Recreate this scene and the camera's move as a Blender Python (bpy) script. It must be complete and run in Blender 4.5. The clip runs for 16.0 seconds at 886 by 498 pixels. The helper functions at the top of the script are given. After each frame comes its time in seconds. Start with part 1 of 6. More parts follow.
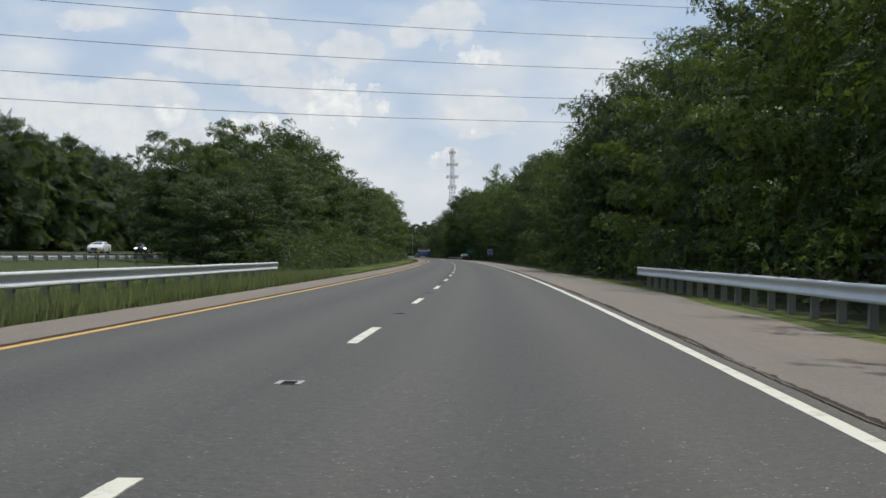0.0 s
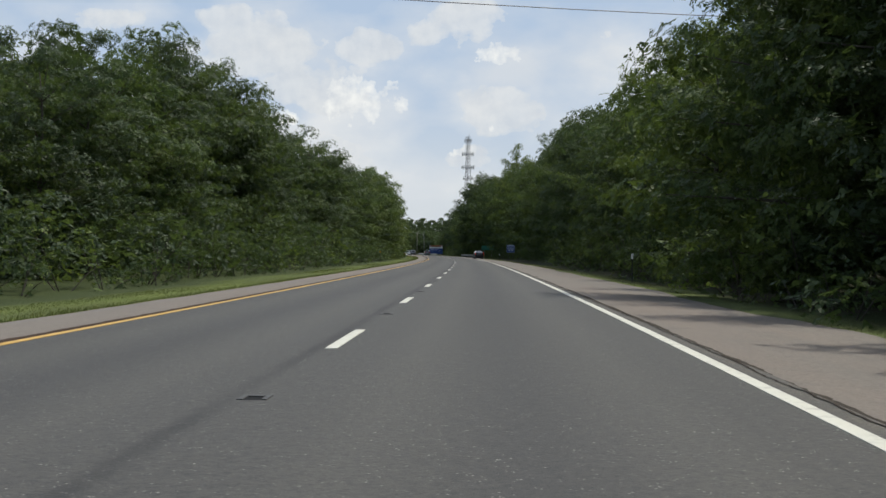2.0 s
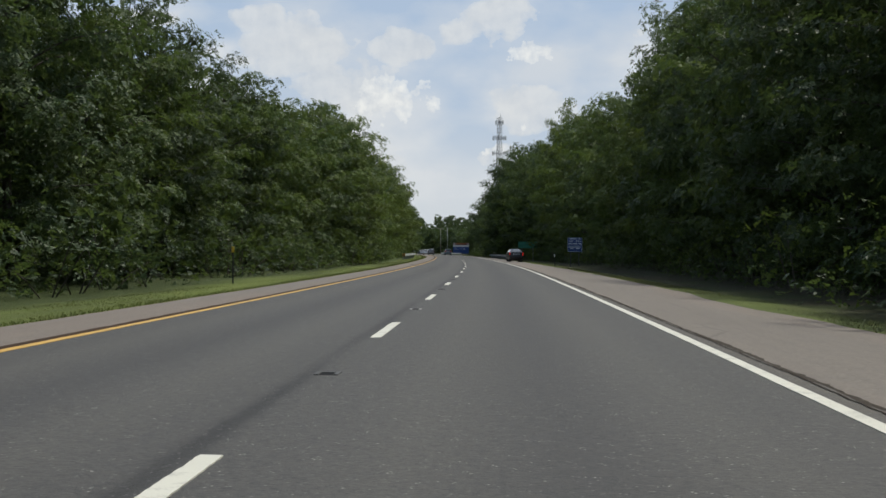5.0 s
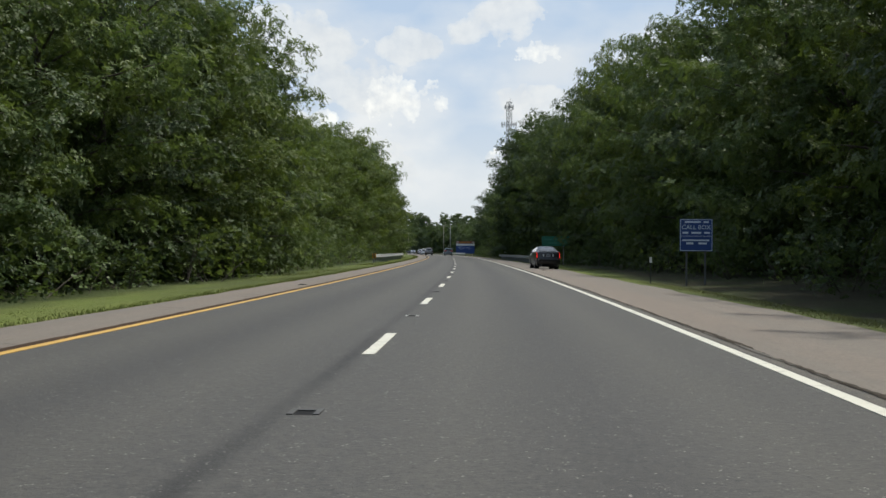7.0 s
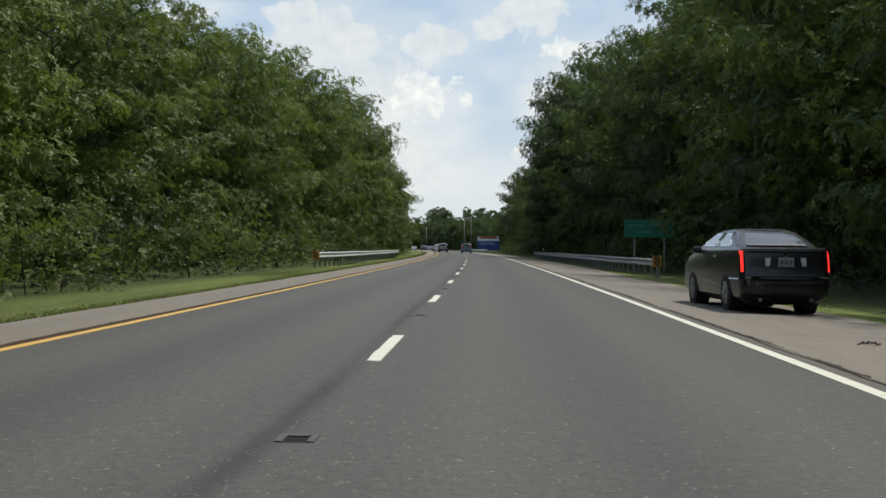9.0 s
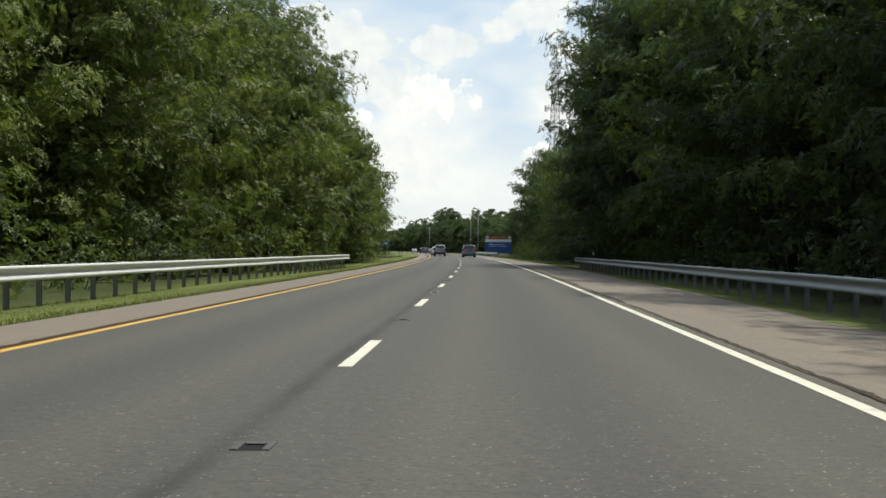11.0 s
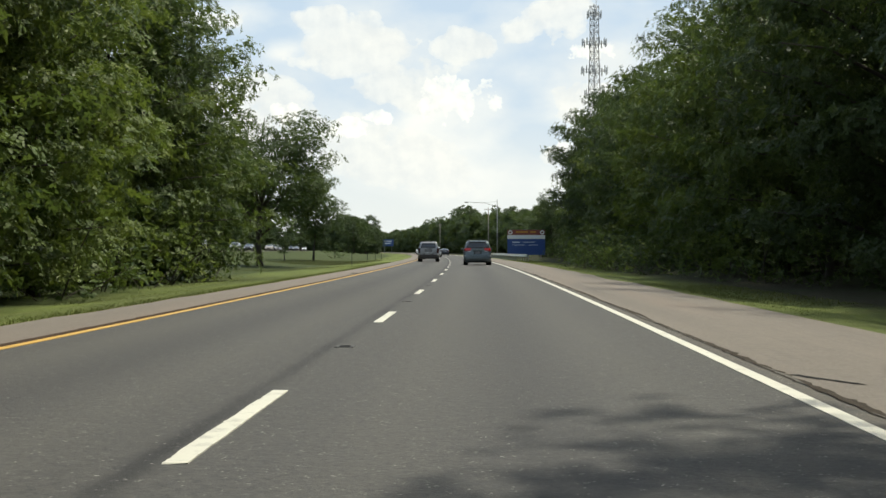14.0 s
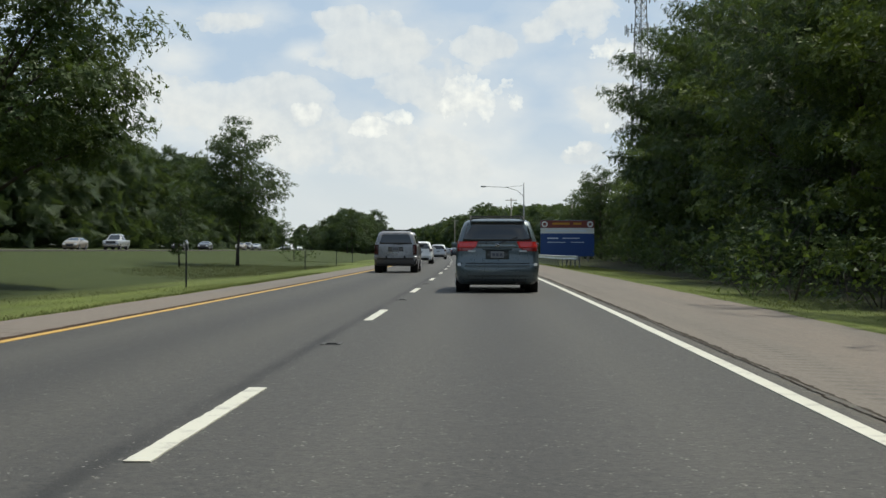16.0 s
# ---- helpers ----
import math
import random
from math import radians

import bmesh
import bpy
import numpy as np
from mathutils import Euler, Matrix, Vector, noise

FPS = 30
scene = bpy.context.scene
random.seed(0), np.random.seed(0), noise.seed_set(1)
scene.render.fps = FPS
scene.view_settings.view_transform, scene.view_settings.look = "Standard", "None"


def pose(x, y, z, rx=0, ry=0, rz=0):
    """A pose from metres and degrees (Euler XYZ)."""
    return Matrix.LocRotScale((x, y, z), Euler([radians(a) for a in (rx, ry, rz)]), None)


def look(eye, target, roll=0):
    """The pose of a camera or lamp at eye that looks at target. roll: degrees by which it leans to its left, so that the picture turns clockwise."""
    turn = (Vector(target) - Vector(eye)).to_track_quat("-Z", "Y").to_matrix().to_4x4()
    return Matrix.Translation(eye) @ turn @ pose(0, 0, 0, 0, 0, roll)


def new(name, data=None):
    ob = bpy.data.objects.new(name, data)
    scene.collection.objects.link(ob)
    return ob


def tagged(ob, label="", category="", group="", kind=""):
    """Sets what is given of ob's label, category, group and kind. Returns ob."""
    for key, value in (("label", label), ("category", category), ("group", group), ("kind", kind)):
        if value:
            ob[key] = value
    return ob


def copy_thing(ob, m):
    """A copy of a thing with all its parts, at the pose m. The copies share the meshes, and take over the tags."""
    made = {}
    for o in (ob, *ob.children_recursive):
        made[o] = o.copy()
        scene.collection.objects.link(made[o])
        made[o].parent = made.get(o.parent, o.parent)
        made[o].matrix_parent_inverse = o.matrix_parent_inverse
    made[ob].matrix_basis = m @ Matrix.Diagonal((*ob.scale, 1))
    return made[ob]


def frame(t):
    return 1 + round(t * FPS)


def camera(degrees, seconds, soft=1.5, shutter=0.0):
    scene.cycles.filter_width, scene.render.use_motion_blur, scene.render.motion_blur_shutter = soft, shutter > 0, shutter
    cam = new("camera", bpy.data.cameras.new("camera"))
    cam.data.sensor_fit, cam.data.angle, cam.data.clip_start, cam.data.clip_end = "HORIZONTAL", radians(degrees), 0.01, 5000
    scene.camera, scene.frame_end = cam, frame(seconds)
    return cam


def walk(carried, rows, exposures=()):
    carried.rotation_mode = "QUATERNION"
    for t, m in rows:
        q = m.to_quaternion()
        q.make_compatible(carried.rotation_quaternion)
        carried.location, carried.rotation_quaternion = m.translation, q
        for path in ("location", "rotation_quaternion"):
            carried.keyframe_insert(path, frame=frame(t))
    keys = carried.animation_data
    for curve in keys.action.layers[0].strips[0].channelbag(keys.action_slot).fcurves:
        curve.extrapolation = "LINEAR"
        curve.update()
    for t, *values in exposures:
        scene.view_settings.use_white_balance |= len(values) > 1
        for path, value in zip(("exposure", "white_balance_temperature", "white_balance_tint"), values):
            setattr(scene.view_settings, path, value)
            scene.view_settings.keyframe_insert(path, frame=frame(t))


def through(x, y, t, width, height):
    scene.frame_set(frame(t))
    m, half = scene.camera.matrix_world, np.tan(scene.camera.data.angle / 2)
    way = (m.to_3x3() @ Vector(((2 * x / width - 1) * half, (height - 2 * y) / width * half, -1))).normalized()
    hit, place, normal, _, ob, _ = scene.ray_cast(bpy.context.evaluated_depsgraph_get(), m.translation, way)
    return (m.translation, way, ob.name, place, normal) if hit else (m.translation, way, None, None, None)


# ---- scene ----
# road frame: s metres along the lane line, u metres to its right
STEP = 60.0
BEND = [4.67, 4.67, 3.11, 1.33, 1.49, 3.46, 1.59, 1.09, 2.77, 2.32, 2.1]   # curvature, 1e-4 per metre, from s = -60


def make_line():
    s, a, x, y = -120.0, 0.0, 0.0, 0.0
    rows = []
    while s < 2600:
        rows.append((s, a, x, y))
        i = min(max((s + 1 + 60.0) / STEP, 0), len(BEND) - 1.001)
        k = BEND[int(i)] + (BEND[int(i) + 1] - BEND[int(i)]) * (i - int(i))
        if s > 900:
            k *= max(0.0, 1 - (s - 900) / 300)
        b = a + k * 1e-4 * 2
        x, y = x - math.sin((a + b) / 2) * 2, y + math.cos((a + b) / 2) * 2
        a, s = b, s + 2
    r = np.array(rows)
    a0, x0, y0 = (np.interp(0, r[:, 0], r[:, i]) for i in (1, 2, 3))
    r[:, 1] -= a0
    dx, dy = r[:, 2] - x0, r[:, 3] - y0
    r[:, 2], r[:, 3] = dx * math.cos(a0) + dy * math.sin(a0), -dx * math.sin(a0) + dy * math.cos(a0)
    return r


LINE = make_line()


def heading(s):
    return float(np.interp(s, LINE[:, 0], LINE[:, 1]))


def road(s, u=0.0, z=0.0):
    a = heading(s)
    return Vector((float(np.interp(s, LINE[:, 0], LINE[:, 2])) + u * math.cos(a), float(np.interp(s, LINE[:, 0], LINE[:, 3])) + u * math.sin(a), z))


cam = camera(37.45, 16.0)
# seconds, s, u, eye height, yaw from the road, pitch, roll
ROWS = [
    (0.0, -0.09, 1.64, 1.008, 2.55, 0.28, 0.34),
    (0.5, 14.90, 1.57, 1.011, 2.29, 0.15, 0.30),
    (1.0, 30.74, 1.58, 1.009, 2.06, 0.14, 0.34),
    (1.5, 46.40, 1.62, 1.010, 2.03, 0.09, 0.15),
    (2.0, 62.15, 1.59, 1.002, 1.98, 0.16, 0.33),
    (2.5, 78.41, 1.60, 1.027, 1.93, 0.13, 0.55),
    (3.0, 94.17, 1.64, 1.054, 2.03, 0.03, 0.72),
    (5.5, 173.54, 1.29, 1.021, 2.37, 0.16, 0.37),
    (6.0, 189.36, 1.18, 1.021, 2.27, 0.19, 0.54),
    (6.5, 205.67, 1.13, 1.016, 2.08, 0.10, 0.29),
    (7.0, 221.37, 1.15, 1.016, 2.01, 0.10, 0.31),
    (7.5, 236.99, 1.16, 1.008, 2.19, 0.03, 0.22),
    (8.0, 252.63, 1.13, 0.986, 2.25, 0.06, 0.27),
    (8.5, 268.21, 1.06, 0.982, 2.34, 0.12, 0.01),
    (9.0, 283.81, 0.99, 0.989, 2.04, -0.07, 0.42),
    (11.5, 360.18, 1.26, 1.037, 1.91, 0.05, 0.35),
    (12.0, 375.49, 1.29, 1.051, 1.81, 0.02, 0.42),
    (12.5, 389.68, 1.37, 1.034, 1.91, -0.04, 0.09),
    (13.0, 404.82, 1.37, 1.040, 1.92, 0.01, 0.20),
    (13.5, 419.95, 1.43, 1.026, 1.91, 0.03, 0.28),
    (14.0, 435.15, 1.48, 1.022, 1.85, 0.07, -0.02),
    (14.5, 450.29, 1.57, 1.000, 1.82, 0.11, -0.07),
    (15.0, 465.46, 1.56, 0.999, 1.88, 0.13, 0.04),
    (15.5, 480.97, 1.56, 0.987, 1.82, 0.12, 0.19),
    (16.0, 496.31, 1.61, 0.985, 1.89, 0.06, 0.07),
]
WALK = []
for t, s, u, z, yaw, pitch, roll in ROWS:
    p = road(s, u, z)
    WALK.append((t, pose(p.x, p.y, p.z, 90 + pitch, 0, math.degrees(heading(s)) + yaw) @ pose(0, 0, 0, 0, 0, roll)))
EXPOSURES = [(0, -0.20, 6480, 7), (1.8, -0.22, 6480, 7), (2.5, 0.03, 6680, 7), (3.0, 0.22, 6780, 6), (5.4, -0.32, 6480, 7), (7.0, -0.04, 6580, 6), (9.0, -0.05, 6630, 4), (11.5, 0.26, 7050, 3), (12.5, 0.30, 7150, 3), (13.5, 0.16, 7030, 3), (14.0, 0.20, 7080, 3), (14.5, 0.24, 7030, 4), (15, 0.14, 6980, 4), (16, -0.12, 6700, 3)]
walk(cam, WALK, EXPOSURES)
# ---- light ----
SUN_EL, SUN_AZ = radians(63), radians(47)      # azimuth clockwise from +y
sun = new("sun", bpy.data.lights.new("sun", "SUN"))
sun.data.energy, sun.data.angle, sun.data.color = 4.2, radians(0.8), (1.0, 0.955, 0.88)
sun.matrix_basis = look((0, 0, 0), (-math.sin(SUN_AZ) * math.cos(SUN_EL), -math.cos(SUN_AZ) * math.cos(SUN_EL), -math.sin(SUN_EL)))
sun.location = (60, 300, 200)

world = bpy.data.worlds.new("sky")
scene.world = world
world.use_nodes = True


class Nodes:
    """Short hand for a node tree."""

    def __init__(self, tree):
        self.t = tree
        self.n, self.l = tree.nodes, tree.links

    def put(self, sock, v):
        if isinstance(v, bpy.types.NodeSocket):
            self.l.new(v, sock)
        elif isinstance(v, (tuple, list)):
            sock.default_value = (*v, 1.0) if len(v) == 3 and len(sock.default_value) == 4 else v
        else:
            sock.default_value = v

    def add(self, kind, out=0, ins=()):
        nd = self.n.new(kind)
        for k, v in dict(ins).items():
            self.put(nd.inputs[k], v)
        return nd.outputs[out]

    def math(self, op, a, b=0.0, c=0.0, clamp=False):
        nd = self.n.new("ShaderNodeMath")
        nd.operation, nd.use_clamp = op, clamp
        for i, v in enumerate((a, b, c)):
            self.put(nd.inputs[i], v)
        return nd.outputs[0]

    def noise(self, vec, scale, detail=4.0, rough=0.55, out=0):
        return self.add("ShaderNodeTexNoise", out, {"Vector": vec, "Scale": scale, "Detail": detail, "Roughness": rough})

    def ramp(self, fac, *stops):
        nd = self.n.new("ShaderNodeValToRGB")
        e = nd.color_ramp.elements
        while len(e) < len(stops):
            e.new(0.5)
        for el, (p, c) in zip(e, stops):
            el.position = p
            el.color = (*c, 1) if isinstance(c, (tuple, list)) else (c, c, c, 1)
        self.put(nd.inputs[0], fac)
        return nd.outputs[0]

    def mix(self, fac, a, b, blend="MIX"):
        nd = self.n.new("ShaderNodeMix")
        nd.data_type, nd.blend_type = "RGBA", blend
        self.put(nd.inputs[0], fac), self.put(nd.inputs[6], a), self.put(nd.inputs[7], b)
        return nd.outputs[2]

    def mapping(self, vec, scale=(1, 1, 1), loc=(0, 0, 0)):
        return self.add("ShaderNodeMapping", 0, {"Vector": vec, "Scale": scale, "Location": loc})


def build_sky():
    k = Nodes(world.node_tree)
    k.n.clear()
    nd = k.n.new("ShaderNodeTexSky")
    nd.sky_type, nd.sun_disc, nd.sun_elevation, nd.sun_rotation, nd.dust_density = "NISHITA", False, SUN_EL, SUN_AZ, 2.2
    clear = nd.outputs[0]
    d = k.add("ShaderNodeTexCoord", 0)
    xyz = k.n.new("ShaderNodeSeparateXYZ")
    k.put(xyz.inputs[0], d)
    up = k.math("MAXIMUM", xyz.outputs[2], 0.0)
    wide = k.noise(k.mapping(d, (1.0, 1.0, 2.4), (0.31, 0.12, 0.4)), 3.2, 3, 0.5)
    heap = k.noise(k.mapping(d, (1.0, 1.0, 1.8), (2.1, 0.4, 0.9)), 13.0, 7, 0.5)
    puff = k.noise(d, 36.0, 7, 0.58)
    lit_side = k.noise(k.mapping(d, (1, 1, 1), (0.0035, 0.0, 0.006)), 36.0, 7, 0.58)
    soft, crisp, pale = 0.0, -1.0, -1.0
    for x0, z0, rx, rz, sharp in CLOUDS:
        a = k.math("MULTIPLY_ADD", xyz.outputs[0], 1 / rx, -x0 / rx)
        b = k.math("MULTIPLY_ADD", xyz.outputs[2], 1 / rz, -z0 / rz)
        q = k.math("MULTIPLY_ADD", a, a, k.math("MULTIPLY", b, b))
        if sharp == 2:
            pale = k.math("MAXIMUM", pale, k.math("SUBTRACT", 1.0, q))
        elif sharp:
            crisp = k.math("MAXIMUM", crisp, k.math("SUBTRACT", 1.0, q))
        else:
            soft = k.math("MULTIPLY_ADD", k.math("POWER", k.math("MULTIPLY_ADD", q, -0.4, 1.0, clamp=True), 2.0), 0.32, soft)
    # thin banks, and cumulus heaps with a lit side
    bank = k.math("ADD", k.math("MULTIPLY", wide, 0.55), k.math("MULTIPLY_ADD", heap, 1.15, -0.40))
    bank = k.ramp(k.math("ADD", bank, soft), (0.39, 0.0), (0.58, 0.35), (0.80, 0.85), (1.02, 1.0))
    cumulus = k.ramp(k.math("MULTIPLY_ADD", crisp, 0.24, k.math("MULTIPLY_ADD", puff, 1.4, -0.75)), (-0.16, 0.0), (0.02, 0.4), (0.16, 0.85), (0.34, 0.95))
    relief = k.math("MULTIPLY_ADD", k.math("SUBTRACT", puff, lit_side), 4.5, 0.55, clamp=True)
    shade = k.noise(k.mapping(d, (1.0, 1.0, 1.6), (5.0, 1.0, 3.0)), 11.0, 6, 0.5)
    thin = k.mix(k.ramp(shade, (0.40, 0.0), (0.60, 1.0)), (0.70, 0.735, 0.80), (0.83, 0.835, 0.855))
    white = k.mix(relief, (0.76, 0.775, 0.81), (0.98, 0.975, 0.96))
    haze = k.ramp(up, (0.0, (0.74, 0.775, 0.82)), (0.05, (0.67, 0.725, 0.81)), (0.11, (0.51, 0.615, 0.785)), (0.3, (0.42, 0.55, 0.765)))
    hazed = k.mix(k.ramp(up, (0.3, 0.92), (0.75, 0.3)), k.mix(1.0, clear, (0.105, 0.105, 0.105), "MULTIPLY"), haze)
    colour = k.mix(k.math("MULTIPLY", bank, k.ramp(up, (0.0, 0.4), (0.08, 1.0))), hazed, thin)
    lump = k.math("ADD", k.math("MULTIPLY_ADD", heap, 1.5, -0.75), k.math("MULTIPLY_ADD", puff, 0.8, -0.4))
    pale = k.math("MULTIPLY_ADD", k.math("MAXIMUM", pale, -1.2), 0.30, lump)
    body = k.mix(relief, (0.68, 0.705, 0.755), (0.81, 0.815, 0.83))
    edge = k.ramp(pale, (-0.20, 0.0), (0.0, 0.28), (0.12, 0.66), (0.34, 0.60))
    colour = k.mix(k.math("MULTIPLY", edge, k.ramp(up, (0.02, 0.25), (0.07, 1.0))), colour, body)
    colour = k.mix(cumulus, colour, white)
    # the veil round the sun is brighter
    near = k.n.new("ShaderNodeVectorMath")
    near.operation = "DOT_PRODUCT"
    k.put(near.inputs[0], d)
    near.inputs[1].default_value = (math.sin(SUN_AZ) * math.cos(SUN_EL), math.cos(SUN_AZ) * math.cos(SUN_EL), math.sin(SUN_EL))
    veil = k.math("POWER", k.math("MAXIMUM", near.outputs["Value"], 0.0), 16.0)
    colour = k.mix(1.0, colour, k.mix(veil, (1.0, 1.0, 1.0), (2.2, 2.12, 2.0)), "MULTIPLY")
    bg = k.add("ShaderNodeBackground", 0, {"Color": colour, "Strength": SKY})
    k.put(k.n.new("ShaderNodeOutputWorld").inputs[0], bg)


SKY = 1.1
# clouds over the road ahead: direction east and up, half widths, 1 for a heaped one, 2 for a pale bank
CLOUDS = ((-0.123, 0.114, 0.034, 0.022, 1), (-0.123, 0.108, 0.052, 0.034, 0), (-0.015, 0.148, 0.035, 0.02, 0), (-0.201, 0.094, 0.018, 0.008, 1), (-0.179, 0.102, 0.013, 0.007, 1), (-0.010, 0.150, 0.022, 0.010, 1), (-0.044, 0.076, 0.015, 0.009, 1), (-0.249, 0.100, 0.013, 0.010, 1),
          (-0.261, 0.091, 0.064, 0.032, 0), (-0.177, 0.156, 0.064, 0.029, 0), (-0.049, 0.179, 0.040, 0.019, 0), (-0.036, 0.109, 0.025, 0.019, 0), (-0.142, 0.067, 0.064, 0.028, 0), (-0.249, 0.151, 0.013, 0.008, 0),
          (-0.289, 0.174, 0.042, 0.016, 0), (-0.357, 0.093, 0.051, 0.026, 0), (-0.335, 0.144, 0.025, 0.011, 0), (-0.089, 0.050, 0.051, 0.017, 0), (0.059, 0.127, 0.064, 0.035, 0),
          (-0.297, 0.103, 0.074, 0.027, 2), (-0.219, 0.078, 0.069, 0.025, 2), (-0.156, 0.066, 0.065, 0.021, 2), (-0.197, 0.153, 0.045, 0.022, 2), (-0.225, 0.172, 0.026, 0.012, 2), (-0.017, 0.107, 0.032, 0.017, 2),
          (-0.042, 0.174, 0.035, 0.018, 2), (-0.117, 0.153, 0.021, 0.015, 2), (-0.041, 0.074, 0.019, 0.010, 2), (-0.298, 0.170, 0.037, 0.012, 2), (-0.382, 0.098, 0.039, 0.022, 2), (-0.147, 0.126, 0.048, 0.019, 2))
build_sky()


# ---- materials ----
MATS = {}


def material(name):
    m = bpy.data.materials.new(name)
    m.use_nodes = True
    k = Nodes(m.node_tree)
    b = k.n["Principled BSDF"]
    MATS[name] = m
    return m, k, b


def bump(k, b, height, strength=0.3, distance=0.01):
    nd = k.n.new("ShaderNodeBump")
    k.put(nd.inputs["Height"], height)
    nd.inputs["Strength"].default_value, nd.inputs["Distance"].default_value = strength, distance
    k.put(b.inputs["Normal"], nd.outputs[0])


def plain(name, colour, rough=0.5, metal=0.0, grime=0.12, scale=6.0, coat=0.0, emit=0.0, glow=None):
    """A painted, metal or plastic surface with a little grime and uneven gloss."""
    m, k, b = material(name)
    o = k.add("ShaderNodeTexCoord", 3)
    n = k.noise(o, scale, 6)
    f = k.noise(o, scale * 9, 3)
    dark = tuple(c * (1 - 2.2 * grime) for c in colour)
    k.put(b.inputs["Base Color"], k.mix(k.math("MULTIPLY", n, k.math("ADD", f, 0.3)), colour, dark))
    k.put(b.inputs["Roughness"], k.math("MULTIPLY_ADD", f, 0.25, rough - 0.12, clamp=True))
    b.inputs["Metallic"].default_value = metal
    if coat:
        b.inputs["Coat Weight"].default_value, b.inputs["Coat Roughness"].default_value = coat, 0.06
    if emit:
        b.inputs["Emission Color"].default_value = (*(glow or colour), 1)
        b.inputs["Emission Strength"].default_value = emit
    return m


def road_uv(k):
    uv = k.add("ShaderNodeUVMap", 0)
    x = k.n.new("ShaderNodeSeparateXYZ")
    k.put(x.inputs[0], uv)
    return uv, x.outputs[0], x.outputs[1]          # (s, u) in metres


def build_ground_materials():
    # asphalt: dark grey, paler stones, polished wheel tracks and an oily middle band in each lane
    m, k, b = material("asphalt")
    uv, s, u = road_uv(k)
    p = k.add("ShaderNodeNewGeometry", 0)
    big = k.noise(k.mapping(uv, (0.05, 0.9, 1)), 1.0, 5)
    patch = k.noise(k.mapping(uv, (0.012, 0.2, 1), (3, 1, 0)), 1.0, 4)
    mid = k.noise(p, 3.0, 5)
    stone = k.add("ShaderNodeTexVoronoi", 0, {"Vector": p, "Scale": 30.0})
    fine = k.noise(p, 130.0, 2)
    base = k.mix(big, (0.052, 0.050, 0.045), (0.077, 0.073, 0.063))
    base = k.mix(k.ramp(patch, (0.4, 0.0), (0.62, 0.5)), base, (0.082, 0.080, 0.076))
    base = k.mix(k.math("MULTIPLY", mid, 0.35), base, (0.04, 0.04, 0.042))
    base = k.mix(k.ramp(k.noise(p, 11.0, 6, 0.7), (0.40, 0.55), (0.54, 0.0)), base, (0.034, 0.034, 0.034))
    lane = k.math("PINGPONG", k.math("SUBTRACT", u, 1.83), 1.83)     # 0 in the middle of a lane
    oil = k.math("MULTIPLY", k.ramp(lane, (0.08, 1.0), (0.5, 0.0)), 0.42)
    base = k.mix(k.math("MULTIPLY", oil, k.math("ADD", big, 0.35)), base, (0.026, 0.026, 0.028))
    track = k.math("MULTIPLY", k.ramp(k.math("ABSOLUTE", k.math("SUBTRACT", lane, 0.9)), (0.0, 1.0), (0.45, 0.0)), 0.3)
    base = k.mix(track, base, (0.096, 0.092, 0.080))
    # dirt swept to the pavement's edge
    edge = k.math("MULTIPLY", k.ramp(k.math("MULTIPLY", k.math("ABSOLUTE", u), 0.1), (0.372, 0.0), (0.385, 0.8)), k.ramp(mid, (0.35, 0.3), (0.6, 1.0)))
    base = k.mix(edge, base, (0.100, 0.088, 0.070))
    # stained lane seam
    off = k.math("ADD", k.math("ADD", u, 0.15), k.math("MULTIPLY", k.math("SUBTRACT", k.noise(k.mapping(uv, (0.10, 0, 0)), 1.0, 3), 0.5), 0.16))
    off = k.math("MULTIPLY_ADD", k.math("SUBTRACT", k.noise(k.mapping(uv, (1.6, 0, 0)), 1.0, 3), 0.5), 0.10, off)
    seam = k.ramp(k.math("ABSOLUTE", off), (0.0, 1.0), (0.045, 0.82), (0.085, 0.34), (0.16, 0.0))
    seam = k.math("MULTIPLY", seam, k.ramp(k.noise(k.mapping(uv, (0.16, 0.0, 1), (4, 2, 0)), 1.0, 3), (0.40, 0.45), (0.60, 1.0)))
    seam = k.math("MULTIPLY", seam, k.ramp(k.math("MULTIPLY", s, 0.001), (0.02, 0.25), (0.075, 0.85), (0.29, 0.85), (0.34, 1.0)))
    base = k.mix(seam, base, (0.012, 0.012, 0.012))
    speck = k.ramp(stone, (0.13, 1.0), (0.27, 0.0))
    keep = k.ramp(k.noise(p, 9.0, 2), (0.50, 0.0), (0.66, 1.0))
    base = k.mix(k.math("MULTIPLY", k.math("MULTIPLY", speck, keep), 0.7), base, (0.48, 0.46, 0.42))
    base = k.mix(k.ramp(k.noise(p, 24.0, 4), (0.35, 0.55), (0.55, 0.0)), base, (0.030, 0.030, 0.031))
    k.put(b.inputs["Base Color"], base)
    k.put(b.inputs["Roughness"], k.math("MULTIPLY_ADD", fine, 0.2, 0.66))
    b.inputs["Specular IOR Level"].default_value = 0.35
    bump(k, b, k.math("ADD", k.math("MULTIPLY", stone, 0.7), fine), 0.5, 0.006)

    # shoulder: older, pinkish tan paving with stains along its length
    m, k, b = material("shoulder_paving")
    uv, s, u = road_uv(k)
    p = k.add("ShaderNodeNewGeometry", 0)
    big = k.noise(k.mapping(uv, (0.07, 0.8, 1)), 1.0, 6)
    red = k.noise(k.mapping(uv, (0.03, 0.5, 1), (9, 4, 0)), 1.0, 4)
    mid = k.noise(p, 2.2, 6)
    fine = k.noise(p, 90.0, 2)
